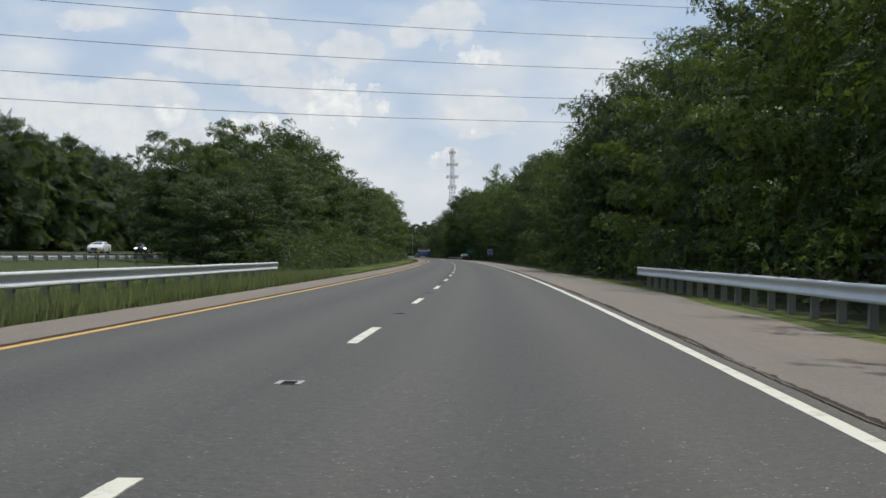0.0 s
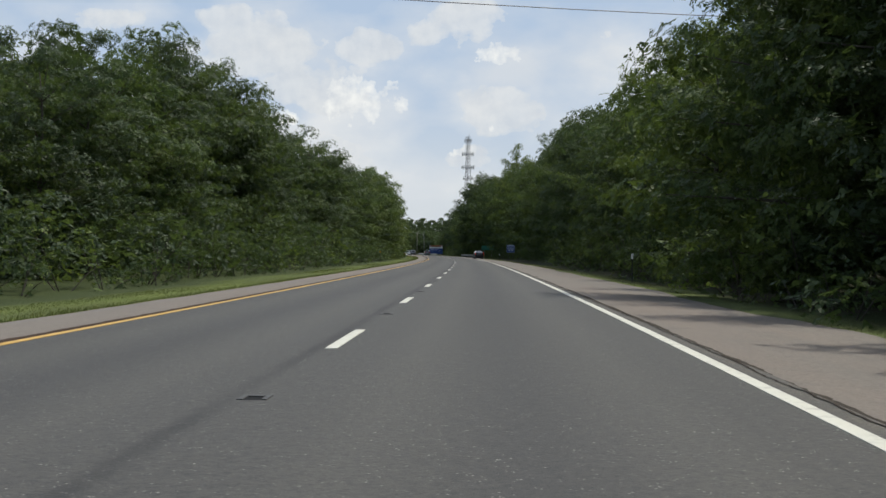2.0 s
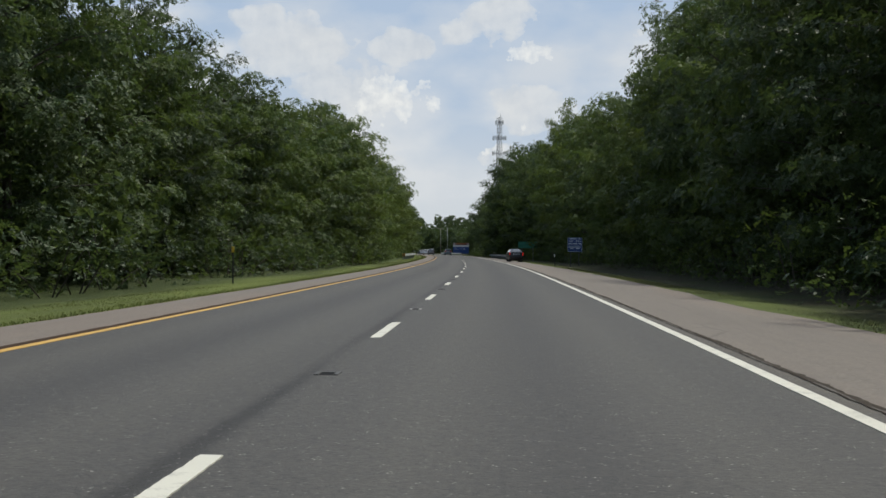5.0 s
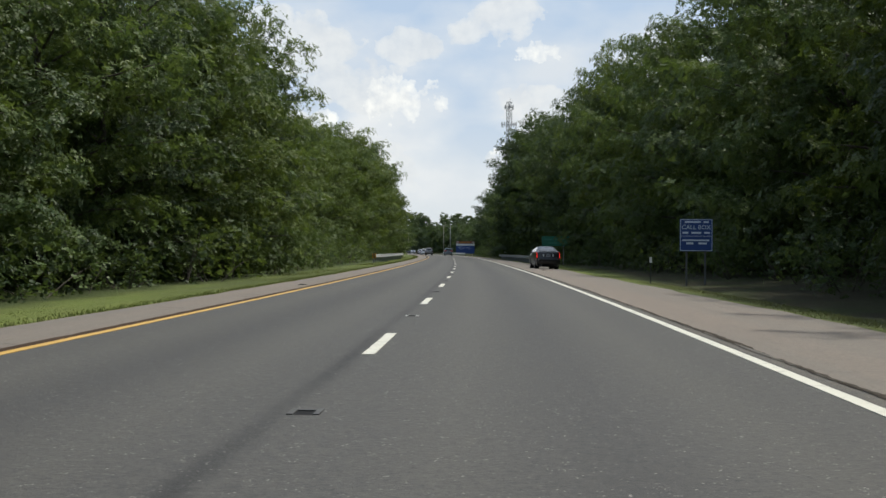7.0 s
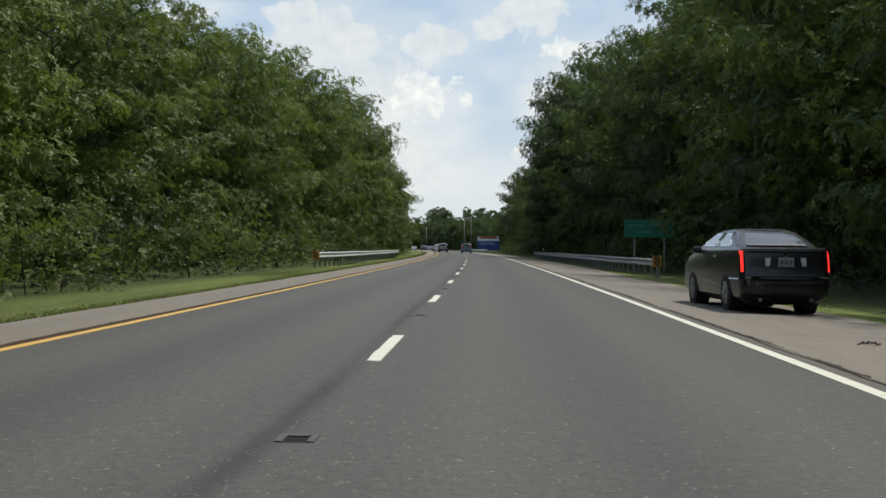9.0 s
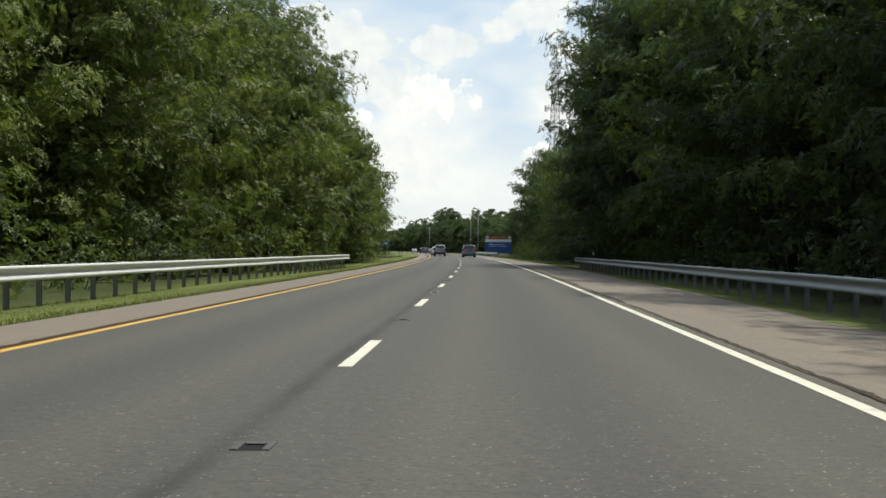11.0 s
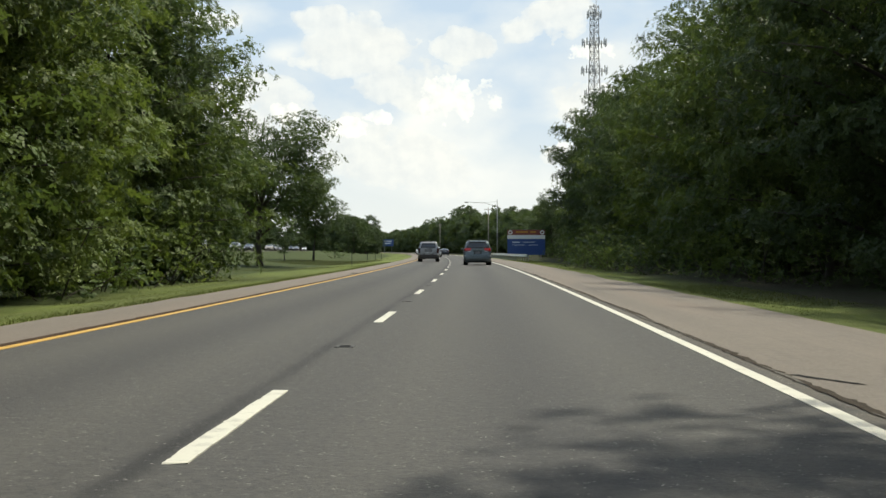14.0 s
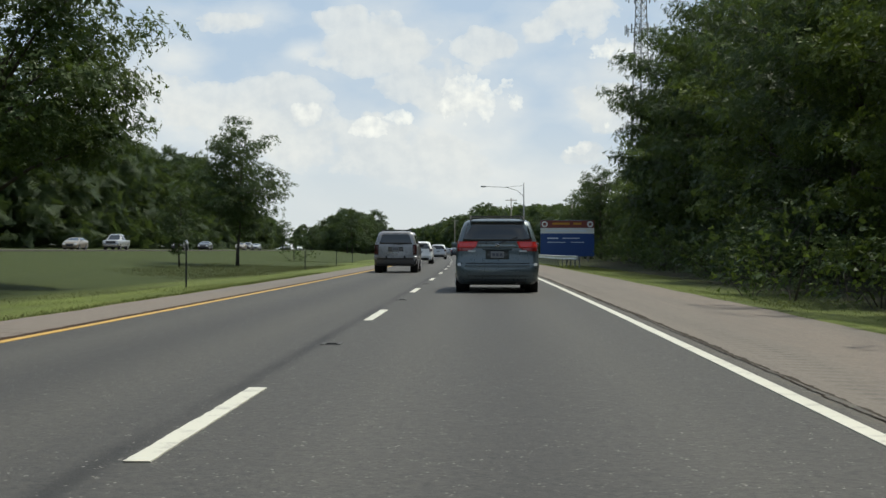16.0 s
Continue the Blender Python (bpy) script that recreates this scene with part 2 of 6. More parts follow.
    base = k.mix(big, (0.088, 0.077, 0.065), (0.172, 0.149, 0.121))
    streak = k.noise(k.mapping(uv, (0.25, 9.0, 1), (5, 5, 0)), 1.0, 5)
    base = k.mix(k.ramp(streak, (0.45, 0.0), (0.68, 0.5)), base, (0.092, 0.076, 0.068))
    base = k.mix(k.ramp(red, (0.47, 0.0), (0.67, 0.6)), base, (0.172, 0.130, 0.100))
    base = k.mix(k.ramp(mid, (0.52, 0.0), (0.75, 0.6)), base, (0.085, 0.075, 0.068))
    nd = k.n.new("ShaderNodeTexVoronoi")
    nd.feature = "DISTANCE_TO_EDGE"
    k.put(nd.inputs["Vector"], k.mapping(uv, (0.10, 0.16, 1)))
    nd.inputs["Scale"].default_value = 1.6
    crack = k.math("ADD", nd.outputs[0], k.ramp(k.noise(k.mapping(uv, (0.05, 0.3, 1), (2, 7, 0)), 1.0, 2), (0.52, 0.2), (0.6, 0.0)))
    wob = k.math("ADD", crack, k.math("MULTIPLY", k.math("SUBTRACT", k.noise(p, 1.5, 4), 0.5), 0.03))
    base = k.mix(k.ramp(wob, (0.0, 0.75), (0.012, 0.0)), base, (0.05, 0.043, 0.038))
    base = k.mix(k.math("MULTIPLY", fine, 0.3), base, (0.25, 0.22, 0.19))
    strip = k.ramp(k.math("ABSOLUTE", k.math("SUBTRACT", u, 4.55)), (0.17, 1.0), (0.26, 0.0))
    strip = k.math("MULTIPLY", strip, k.ramp(k.math("MULTIPLY", s, 0.001), (0.44, 0.0), (0.47, 1.0)))
    strip = k.math("MULTIPLY", strip, k.ramp(k.noise(k.mapping(uv, (0.15, 1.2, 1), (8, 3, 0)), 1.0, 3), (0.35, 0.15), (0.6, 1.0)))
    # rumble grooves darkened in the colour, as shade the bump barely shows
    groove_shade = k.math("MULTIPLY", k.ramp(k.math("SINE", k.math("MULTIPLY", s, 20.0)), (0.1, 0.0), (0.7, 0.6)), strip)
    base = k.mix(groove_shade, base, (0.048, 0.042, 0.037))
    grit = k.noise(p, 22.0, 5, 0.7)
    base = k.mix(k.ramp(grit, (0.40, 0.45), (0.52, 0.0)), base, (0.062, 0.054, 0.047))
    base = k.mix(k.ramp(grit, (0.58, 0.0), (0.70, 0.5)), base, (0.27, 0.25, 0.22))
    k.put(b.inputs["Base Color"], base)
    b.inputs["Roughness"].default_value = 0.85
    groove = k.math("MULTIPLY", k.math("SINE", k.math("MULTIPLY", s, 20.0)), k.ramp(k.math("ABSOLUTE", k.math("SUBTRACT", u, 4.5)), (0.16, 1.5), (0.24, 0.0)))
    groove = k.math("MULTIPLY", groove, k.ramp(k.math("MULTIPLY", s, 0.001), (0.44, 0.0), (0.47, 1.0)))
    bump(k, b, k.math("ADD", k.math("ADD", fine, mid), groove), 0.45, 0.008)

    # ground: mown verge near the road, litter and shade plants in the woods
    m, k, b = material("verge")
    uv, s, u = road_uv(k)
    p = k.add("ShaderNodeNewGeometry", 0)
    n1, n2, n3 = k.noise(p, 0.22, 5), k.noise(p, 1.7, 5), k.noise(p, 34.0, 3)
    grass = k.mix(n1, (0.110, 0.148, 0.034), (0.175, 0.200, 0.056))
    grass = k.mix(k.ramp(n2, (0.46, 0.0), (0.75, 0.6)), grass, (0.200, 0.190, 0.080))
    grass = k.mix(k.math("MULTIPLY", n3, 0.5), grass, (0.055, 0.090, 0.020))
    mown = k.noise(k.mapping(uv, (0.05, 0.35, 1), (7, 2, 0)), 1.0, 5, 0.65)
    grass = k.mix(k.ramp(mown, (0.42, 0.0), (0.62, 0.75)), grass, (0.062, 0.076, 0.030))
    grass = k.mix(k.ramp(k.noise(p, 7.0, 4, 0.7), (0.50, 0.0), (0.72, 0.6)), grass, (0.045, 0.060, 0.020))
    litter = k.mix(n2, (0.024, 0.024, 0.013), (0.046, 0.042, 0.024))
    litter = k.mix(k.ramp(n1, (0.45, 0.0), (0.6, 0.6)), litter, (0.035, 0.055, 0.014))
    # before s 280 dark litter reaches nearer the road, painting the verge's shade
    wood = k.math("ADD", k.ramp(k.math("ADD", k.math("MULTIPLY_ADD", u, 0.01, k.ramp(k.math("MULTIPLY", s, 0.001), (0.28, 0.016), (0.31, 0.0))), k.math("MULTIPLY", n2, 0.01)), (0.094, 0.0), (0.115, 1.0)), 0.0)
    # grass left of the mown strip is coloured darker, for tree shade
    median_shade = k.ramp(k.math("ADD", k.math("MULTIPLY_ADD", u, -0.01, k.ramp(k.math("MULTIPLY", s, 0.001), (0.07, 0.0), (0.10, 0.014), (0.47, 0.014), (0.50, 0.0))), k.math("MULTIPLY", k.math("SUBTRACT", n1, 0.5), 0.03)), (0.092, 0.0), (0.112, 1.0))
    grass = k.mix(k.math("MULTIPLY", median_shade, 0.9), grass, k.mix(n2, (0.026, 0.040, 0.014), (0.050, 0.062, 0.022)))
    k.put(b.inputs["Base Color"], k.mix(wood, grass, litter))
    b.inputs["Roughness"].default_value = 0.95
    b.inputs["Specular IOR Level"].default_value = 0.15
    bump(k, b, k.math("ADD", n3, n2), 0.8, 0.05)

    for name, col, worn in (("white_paint", (0.58, 0.57, 0.49), (0.26, 0.25, 0.23)), ("yellow_paint", (0.53, 0.325, 0.07), (0.25, 0.17, 0.06))):
        m, k, b = material(name)
        p = k.add("ShaderNodeNewGeometry", 0)
        n, f, g = k.noise(p, 5.0, 6), k.noise(p, 60.0, 3), k.noise(p, 0.6, 3)
        k.put(b.inputs["Base Color"], k.mix(k.ramp(k.math("ADD", k.math("MULTIPLY", n, 0.7), k.math("MULTIPLY", f, 0.3)), (0.52, 0.0), (0.68, 0.8)), k.mix(g, col, tuple(c * 0.86 for c in col)), worn))
        b.inputs["Roughness"].default_value = 0.6
        bump(k, b, f, 0.3, 0.003)

    m, k, b = material("tar")
    p = k.add("ShaderNodeNewGeometry", 0)
    n = k.noise(p, 4.0, 5)
    k.put(b.inputs["Base Color"], k.mix(n, (0.007, 0.007, 0.008), (0.020, 0.020, 0.021)))
    k.put(b.inputs["Roughness"], k.math("MULTIPLY_ADD", n, 0.1, 0.85))
    b.inputs["Specular IOR Level"].default_value = 0.12

    m, k, b = material("crumbled_edge")
    p = k.add("ShaderNodeNewGeometry", 0)
    n, f = k.noise(p, 5.0, 6), k.noise(p, 45.0, 4, 0.7)
    base = k.mix(n, (0.018, 0.016, 0.014), (0.060, 0.050, 0.041))
    k.put(b.inputs["Base Color"], k.mix(k.ramp(f, (0.52, 0.0), (0.66, 0.7)), base, (0.13, 0.11, 0.09)))
    b.inputs["Roughness"].default_value = 0.95
    b.inputs["Specular IOR Level"].default_value = 0.1
    bump(k, b, f, 0.8, 0.015)

    m, k, b = material("rusty_dirt")
    p = k.add("ShaderNodeNewGeometry", 0)
    n = k.noise(p, 6.0, 6)
    k.put(b.inputs["Base Color"], k.mix(n, (0.020, 0.014, 0.010), (0.075, 0.046, 0.030)))
    b.inputs["Roughness"].default_value = 0.95
    b.inputs["Specular IOR Level"].default_value = 0.1


def leaf_material(name, a, c, warm, through=0.3, gaps=True):
    """Leaves: each face is a spray of small leaves with gaps between them, every leaf with its own tint and tilt."""
    m, k, b = material(name)
    geo = k.n.new("ShaderNodeNewGeometry")
    info = k.n.new("ShaderNodeObjectInfo")
    pos, rnd = geo.outputs["Position"], info.outputs["Random"]
    isl = geo.outputs["Random Per Island"]
    n = k.noise(pos, 0.55, 4)
    if gaps:
        vor = k.n.new("ShaderNodeTexVoronoi")
        k.put(vor.inputs["Vector"], pos)
        vor.inputs["Scale"].default_value = 11.5
        tint = k.n.new("ShaderNodeSeparateXYZ")
        k.put(tint.inputs[0], vor.outputs["Color"])
        isl = k.math("ADD", k.math("MULTIPLY", isl, 0.35), k.math("MULTIPLY", tint.outputs[0], 0.45))
    col = k.mix(isl, a, c)
    col = k.mix(k.math("MULTIPLY", k.ramp(n, (0.42, 0.0), (0.66, 1.0)), 0.55), col, warm)
    col = k.mix(k.ramp(rnd, (0.15, 0.0), (0.95, 0.62)), col, tuple(x * 0.6 for x in a))
    k.put(b.inputs["Base Color"], col)
    b.inputs["Roughness"].default_value = 0.5
    b.inputs["Specular IOR Level"].default_value = 0.18
    tr = k.add("ShaderNodeBsdfTranslucent", 0, {"Color": k.mix(0.32, col, (0.16, 0.22, 0.02))})
    out = k.n["Material Output"]
    sh = k.n.new("ShaderNodeMixShader")
    sh.inputs[0].default_value = through
    k.l.new(b.outputs[0], sh.inputs[1]), k.l.new(tr, sh.inputs[2])
    if not gaps:
        k.l.new(sh.outputs[0], out.inputs[0])
        return m
    tilt = k.n.new("ShaderNodeVectorMath")
    tilt.operation = "MULTIPLY_ADD"
    k.put(tilt.inputs[0], vor.outputs["Color"])
    tilt.inputs[1].default_value, tilt.inputs[2].default_value = (0.95, 0.95, 0.95), (-0.475, -0.475, -0.475)
    turn = k.n.new("ShaderNodeVectorMath")
    k.put(turn.inputs[0], geo.outputs["Normal"]), k.put(turn.inputs[1], tilt.outputs[0])
    nm = k.n.new("ShaderNodeVectorMath")
    nm.operation = "NORMALIZE"
    k.put(nm.inputs[0], turn.outputs[0])
    k.put(b.inputs["Normal"], nm.outputs[0])
    hole = k.ramp(k.math("MULTIPLY_ADD", tint.outputs[1], 0.3, vor.outputs["Distance"]), (0.69, 0.0), (0.71, 1.0))
    see = k.n.new("ShaderNodeMixShader")
    k.put(see.inputs[0], hole)
    k.l.new(sh.outputs[0], see.inputs[1]), k.l.new(k.add("ShaderNodeBsdfTransparent", 0), see.inputs[2])
    k.l.new(see.outputs[0], out.inputs[0])
    return m


build_ground_materials()
leaf_material("leaves", (0.050, 0.086, 0.030), (0.100, 0.146, 0.046), (0.165, 0.205, 0.046), 0.34)
leaf_material("leaves_bright", (0.070, 0.110, 0.026), (0.126, 0.172, 0.042), (0.190, 0.226, 0.046), 0.36)
# darker copy of the leaf colour, for foliage that stands in shade
leaf_material("leaves_shaded", (0.034, 0.060, 0.029), (0.064, 0.097, 0.041), (0.090, 0.122, 0.045), 0.38)
leaf_material("grass_blades", (0.115, 0.145, 0.045), (0.190, 0.200, 0.080), (0.260, 0.240, 0.115), 0.4, False)
leaf_material("grass_dull", (0.085, 0.098, 0.042), (0.130, 0.132, 0.066), (0.200, 0.175, 0.095), 0.3, False)
leaf_material("hay", (0.190, 0.225, 0.100), (0.290, 0.315, 0.160), (0.350, 0.345, 0.200), 0.45, False)


def bark_material():
    m, k, b = material("bark")
    p = k.add("ShaderNodeTexCoord", 3)
    n = k.noise(k.mapping(p, (6, 6, 0.9)), 2.0, 7)
    k.put(b.inputs["Base Color"], k.mix(n, (0.022, 0.018, 0.014), (0.085, 0.072, 0.058)))
    b.inputs["Roughness"].default_value = 0.95
    bump(k, b, n, 0.9, 0.03)


bark_material()
plain("galvanised", (0.62, 0.64, 0.65), 0.45, 0.25, 0.12, 3.0)
# galvanised steel darkened in its colour for a rail in tree shade
plain("galvanised_shaded", (0.36, 0.37, 0.38), 0.55, 0.25, 0.15, 3.0)
plain("weathered_steel", (0.30, 0.31, 0.32), 0.6, 0.5, 0.2, 4.0)
plain("post_wood", (0.28, 0.26, 0.23), 0.9, 0, 0.2, 5.0)
plain("dark_post", (0.030, 0.034, 0.030), 0.7, 0, 0.15, 8.0)
plain("sign_blue", (0.020, 0.065, 0.24), 0.4, 0, 0.08, 3.0)
plain("sign_green", (0.008, 0.150, 0.095), 0.42, 0, 0.08, 3.0)
plain("sign_red", (0.20, 0.045, 0.035), 0.45, 0, 0.1, 3.0)
plain("sign_white", (0.70, 0.71, 0.70), 0.45, 0, 0.06, 3.0)
plain("stud_iron", (0.075, 0.075, 0.074), 0.7, 0.3, 0.25, 6.0)
plain("stud_painted", (0.40, 0.40, 0.38), 0.75, 0.0, 0.35, 9.0)
plain("dark_steel", (0.11, 0.115, 0.12), 0.65, 0.4, 0.2, 4.0)
plain("sign_text_pale", (0.66, 0.74, 0.84), 0.45, 0, 0.06, 9.0)
plain("sign_text_green", (0.035, 0.21, 0.145), 0.45, 0, 0.06, 9.0)
plain("sign_back", (0.34, 0.35, 0.35), 0.5, 0.5, 0.1, 3.0)
plain("yellow_tag", (0.62, 0.40, 0.03), 0.45, 0, 0.08, 8.0)
plain("hazard_orange", (0.55, 0.27, 0.03), 0.5, 0, 0.15, 8.0)
plain("black_plastic", (0.016, 0.016, 0.017), 0.55, 0, 0.1, 8.0)
plain("rubber", (0.018, 0.018, 0.019), 0.85, 0, 0.15, 9.0)
plain("wheel_alloy", (0.36, 0.37, 0.38), 0.4, 0.6, 0.15, 8.0)
plain("chrome", (0.62, 0.63, 0.64), 0.16, 1.0, 0.05, 8.0)
plain("car_glass", (0.010, 0.013, 0.014), 0.07, 0, 0.0, 3.0, coat=1.0)
plain("tail_red", (0.30, 0.010, 0.010), 0.16, 0, 0.1, 9.0, coat=0.6, emit=0.10, glow=(0.9, 0.02, 0.015))
plain("tail_deep", (0.13, 0.010, 0.010), 0.16, 0, 0.1, 9.0, coat=0.6, emit=0.03, glow=(0.9, 0.02, 0.015))
plain("tail_dark", (0.055, 0.012, 0.012), 0.16, 0, 0.1, 9.0, coat=0.6)
plain("brake_lit", (0.55, 0.03, 0.012), 0.2, 0, 0.0, 9.0, emit=1.4, glow=(1.0, 0.03, 0.03))
plain("lamp_clear", (0.55, 0.57, 0.58), 0.1, 0.1, 0.05, 9.0, coat=0.7)
plain("headlamp_lit", (0.8, 0.8, 0.78), 0.1, 0, 0.0, 9.0, emit=5.0, glow=(1.0, 0.97, 0.9))
plain("plate", (0.24, 0.25, 0.26), 0.5, 0, 0.1, 9.0)
plain("plate_bars", (0.10, 0.11, 0.14), 0.5, 0, 0.1, 9.0)
plain("concrete", (0.36, 0.34, 0.31), 0.9, 0, 0.15, 3.0)
plain("wire", (0.05, 0.05, 0.055), 0.5, 0.5, 0.1, 3.0)
plain("undercar", (0.012, 0.012, 0.012), 0.8, 0, 0.1, 5.0)
# van_shade and suv_shade: body paint darkened for the shade round the plate
for nm, col, met in (("van_blue", (0.098, 0.128, 0.140), 0.40), ("van_trim", (0.20, 0.25, 0.27), 0.5), ("suv_silver", (0.27, 0.27, 0.275), 0.5), ("sedan_black", (0.006, 0.006, 0.008), 0.0), ("car_white", (0.70, 0.71, 0.71), 0.0),
                     ("car_silver", (0.42, 0.43, 0.44), 0.5), ("car_grey", (0.10, 0.105, 0.11), 0.4), ("car_dark", (0.022, 0.025, 0.032), 0.3), ("car_tan", (0.30, 0.26, 0.20), 0.4), ("car_navy", (0.020, 0.035, 0.085), 0.3), ("van_shade", (0.070, 0.088, 0.096), 0.2), ("suv_shade", (0.16, 0.16, 0.165), 0.3), ("suv_grey_trim", (0.055, 0.056, 0.060), 0.0)):
    plain(nm, col, 0.30, met, 0.07, 2.5, coat=0.25 if nm == "sedan_black" else 0.7)


# ---- mesh helpers ----
def put_mesh(name, verts, faces, mat, parent=None, smooth=False, label=""):
    me = bpy.data.meshes.new(name)
    me.from_pydata([tuple(v) for v in verts], [], [tuple(f) for f in faces])
    if smooth:
        me.polygons.foreach_set("use_smooth", [True] * len(me.polygons))
    me.materials.append(MATS[mat])
    ob = new(name, me)
    adopt(ob, parent)
    if label:
        tagged(ob, label)
    return ob


def adopt(ob, parent):
    """Makes ob a part of parent; ob's numbers stay those of parent's own frame."""
    if parent is not None:
        ob.parent = parent


def part(name, bm, mat, parent=None, label="", smooth=False):
    me = bpy.data.meshes.new(name)
    bm.to_mesh(me)
    bm.free()
    if smooth:
        me.polygons.foreach_set("use_smooth", [True] * len(me.polygons))
    me.materials.append(MATS[mat])
    ob = new(name, me)
    adopt(ob, parent)
    if label:
        tagged(ob, label)
    return ob


def shared(name, data, parent, m):
    ob = new(name, data)
    adopt(ob, parent)
    ob.matrix_basis = m
    return ob


def bx(bm, c, size, bevel=0.0, m=None):
    g = bmesh.ops.create_cube(bm, size=1.0)
    vs = g["verts"]
    for v in vs:
        v.co = Vector((v.co.x * size[0], v.co.y * size[1], v.co.z * size[2]))
    if bevel:
        es = list({e for v in vs for e in v.link_edges})
        r = bmesh.ops.bevel(bm, geom=es, offset=bevel, segments=2, profile=0.6, affect="EDGES")
        vs = list({v for f in r["faces"] for v in f.verts} | {v for v in vs if v.is_valid})
    for v in vs:
        v.co = (m @ v.co if m else v.co) + Vector(c)
    return bm


def tube(bm, pts, radii, n=8, cap=True):
    rings = []
    for i, p in enumerate(pts):
        a, b = pts[max(i - 1, 0)], pts[min(i + 1, len(pts) - 1)]
        d = (Vector(b) - Vector(a)).normalized()
        x = d.cross(Vector((0, 0, 1)) if abs(d.z) < 0.95 else Vector((1, 0, 0))).normalized()
        y = d.cross(x)
        r = float(radii[i] if isinstance(radii, (list, tuple)) else radii)
        rings.append([bm.verts.new(Vector(p) + r * (math.cos(2 * math.pi * j / n) * x + math.sin(2 * math.pi * j / n) * y)) for j in range(n)])
    for q, w in zip(rings, rings[1:]):
        for j in range(n):
            bm.faces.new((q[j], q[(j + 1) % n], w[(j + 1) % n], w[j]))
    if cap:
        bm.faces.new(rings[0][::-1]), bm.faces.new(rings[-1])
    return bm


def lathe_x(bm, profile, n=20):
    """Rings round the x axis from (x, radius) pairs."""
    rings = [[bm.verts.new((x, r * math.cos(2 * math.pi * j / n), r * math.sin(2 * math.pi * j / n))) for j in range(n)] for x, r in profile]
    for q, w in zip(rings, rings[1:]):
        for j in range(n):
            bm.faces.new((q[j], q[(j + 1) % n], w[(j + 1) % n], w[j]))
    bm.faces.new(rings[0][::-1]), bm.faces.new(rings[-1])
    return bm


def empty(name, m=None):
    ob = new(name)
    ob.empty_display_size = 0.2
    if m is not None:
        ob.matrix_basis = m
    return ob


def on_road(s, u, z=0.0, turn=0.0):
    p = road(s, u, z)
    return pose(p.x, p.y, p.z, 0, 0, math.degrees(heading(s)) + turn)


def ribbon(name, profile, s0, s1, ds, mat, kind="structure", thick=0.0, wobble=None, parent=None):
    """A strip along the road. profile: (u, z) from left to right, or a function of s that gives it. UVs are (s, u) in metres."""
    n = max(1, int(round((s1 - s0) / ds)))
    verts, uvs, faces = [], [], []
    w = 0
    for i in range(n + 1):
        s = s0 + (s1 - s0) * i / n
        pr = profile(s) if callable(profile) else profile
        w = len(pr)
        for u, z in pr:
            verts.append(road(s, u, z))
            uvs.append((s, u))
    for i in range(n):
        for j in range(w - 1):
            a = i * w + j
            faces.append((a, a + 1, a + w + 1, a + w))
    if thick:
        base = len(verts)
        verts += [v - Vector((0, 0, thick)) for v in verts]
        uvs += uvs
        for i in range(n):
            for a, b in ((i * w, (i + 1) * w), ((i + 1) * w + w - 1, i * w + w - 1)):
                faces.append((a, b, b + base, a + base))
        for a in (0, n * w):
            for j in range(w - 1):
                q = (a + j + 1, a + j, a + j + base, a + j + 1 + base)
                faces.append(q if a == 0 else q[::-1])
    ob = put_mesh(name, verts, faces, mat, parent)
    me = ob.data
    lay = me.uv_layers.new(name="UVMap")
    idx = np.empty(len(me.loops), dtype=np.int32)
    me.loops.foreach_get("vertex_index", idx)
    lay.data.foreach_set("uv", np.array(uvs, dtype=np.float32)[idx].ravel())
    if kind:
        tagged(ob, kind=kind)
    return ob


# ---- ground, road, lines ----
SECTION = [(-5.35, -0.06), (-8.0, -0.2), (-12, -0.35), (-19, -0.15), (-28, 0.5), (-35, 0.9), (-50, 0.95), (-62, 1.3), (-110, 2.5), (-420, 5), (-1500, 8)]


def ground_z(u):
    """Height of the ground sheet beside the road."""
    if u < -5.35:
        us = [-a for a, _ in SECTION]
        return float(np.interp(-u, us, [b for _, b in SECTION]))
    return float(np.interp(u, [-5.35, 3.8, 7.1, 9.0, 14, 40, 120, 420, 1500], [-0.06, -0.02, -0.13, -0.30, -0.25, 0.6, 2.0, 5, 8]))


def build_ground():
    us = [-1500, -420, -200, -110, -80, -62, -52, -44, -36, -32, -28, -24, -19, -15, -12, -10, -8, -6.6, -5.35, -4.6, 3.8, 5.4, 7.1, 8.0, 9.0, 11, 14, 20, 28, 40, 70, 120, 420, 1500]

    def prof(s):
        out = []
        for u in us:
            z = ground_z(u)
            if -52 < u < -32:
                z -= 0.05
            elif u <= -6.6 or u >= 7.1:
                a = min(1.0, (abs(u) - 6) / 12)
                z += a * 0.35 * (noise.noise((s * 0.045, u * 0.09, 1.7))) + 0.03 * noise.noise((s * 0.4, u, 0.3))
            else:
                z -= 0.10
            out.append((u, z))
        return out
    ribbon("ground", prof, -110, 2500, 4.5, "verge")


build_ground()
ribbon("road", lambda s: [(-3.78 + 0.02 * noise.noise((s * 1.3, 4, 0)), -0.012), (-3.6, 0), (-1.8, 0.004), (0, 0.006), (1.8, 0.004), (3.7, 0), (3.98 + 0.05 * noise.noise((s * 1.1, 9, 0)) + 0.04 * noise.noise((s * 4.1, 2, 0)), -0.012)],
       -60, 2400, 1.0, "asphalt", thick=0.08)
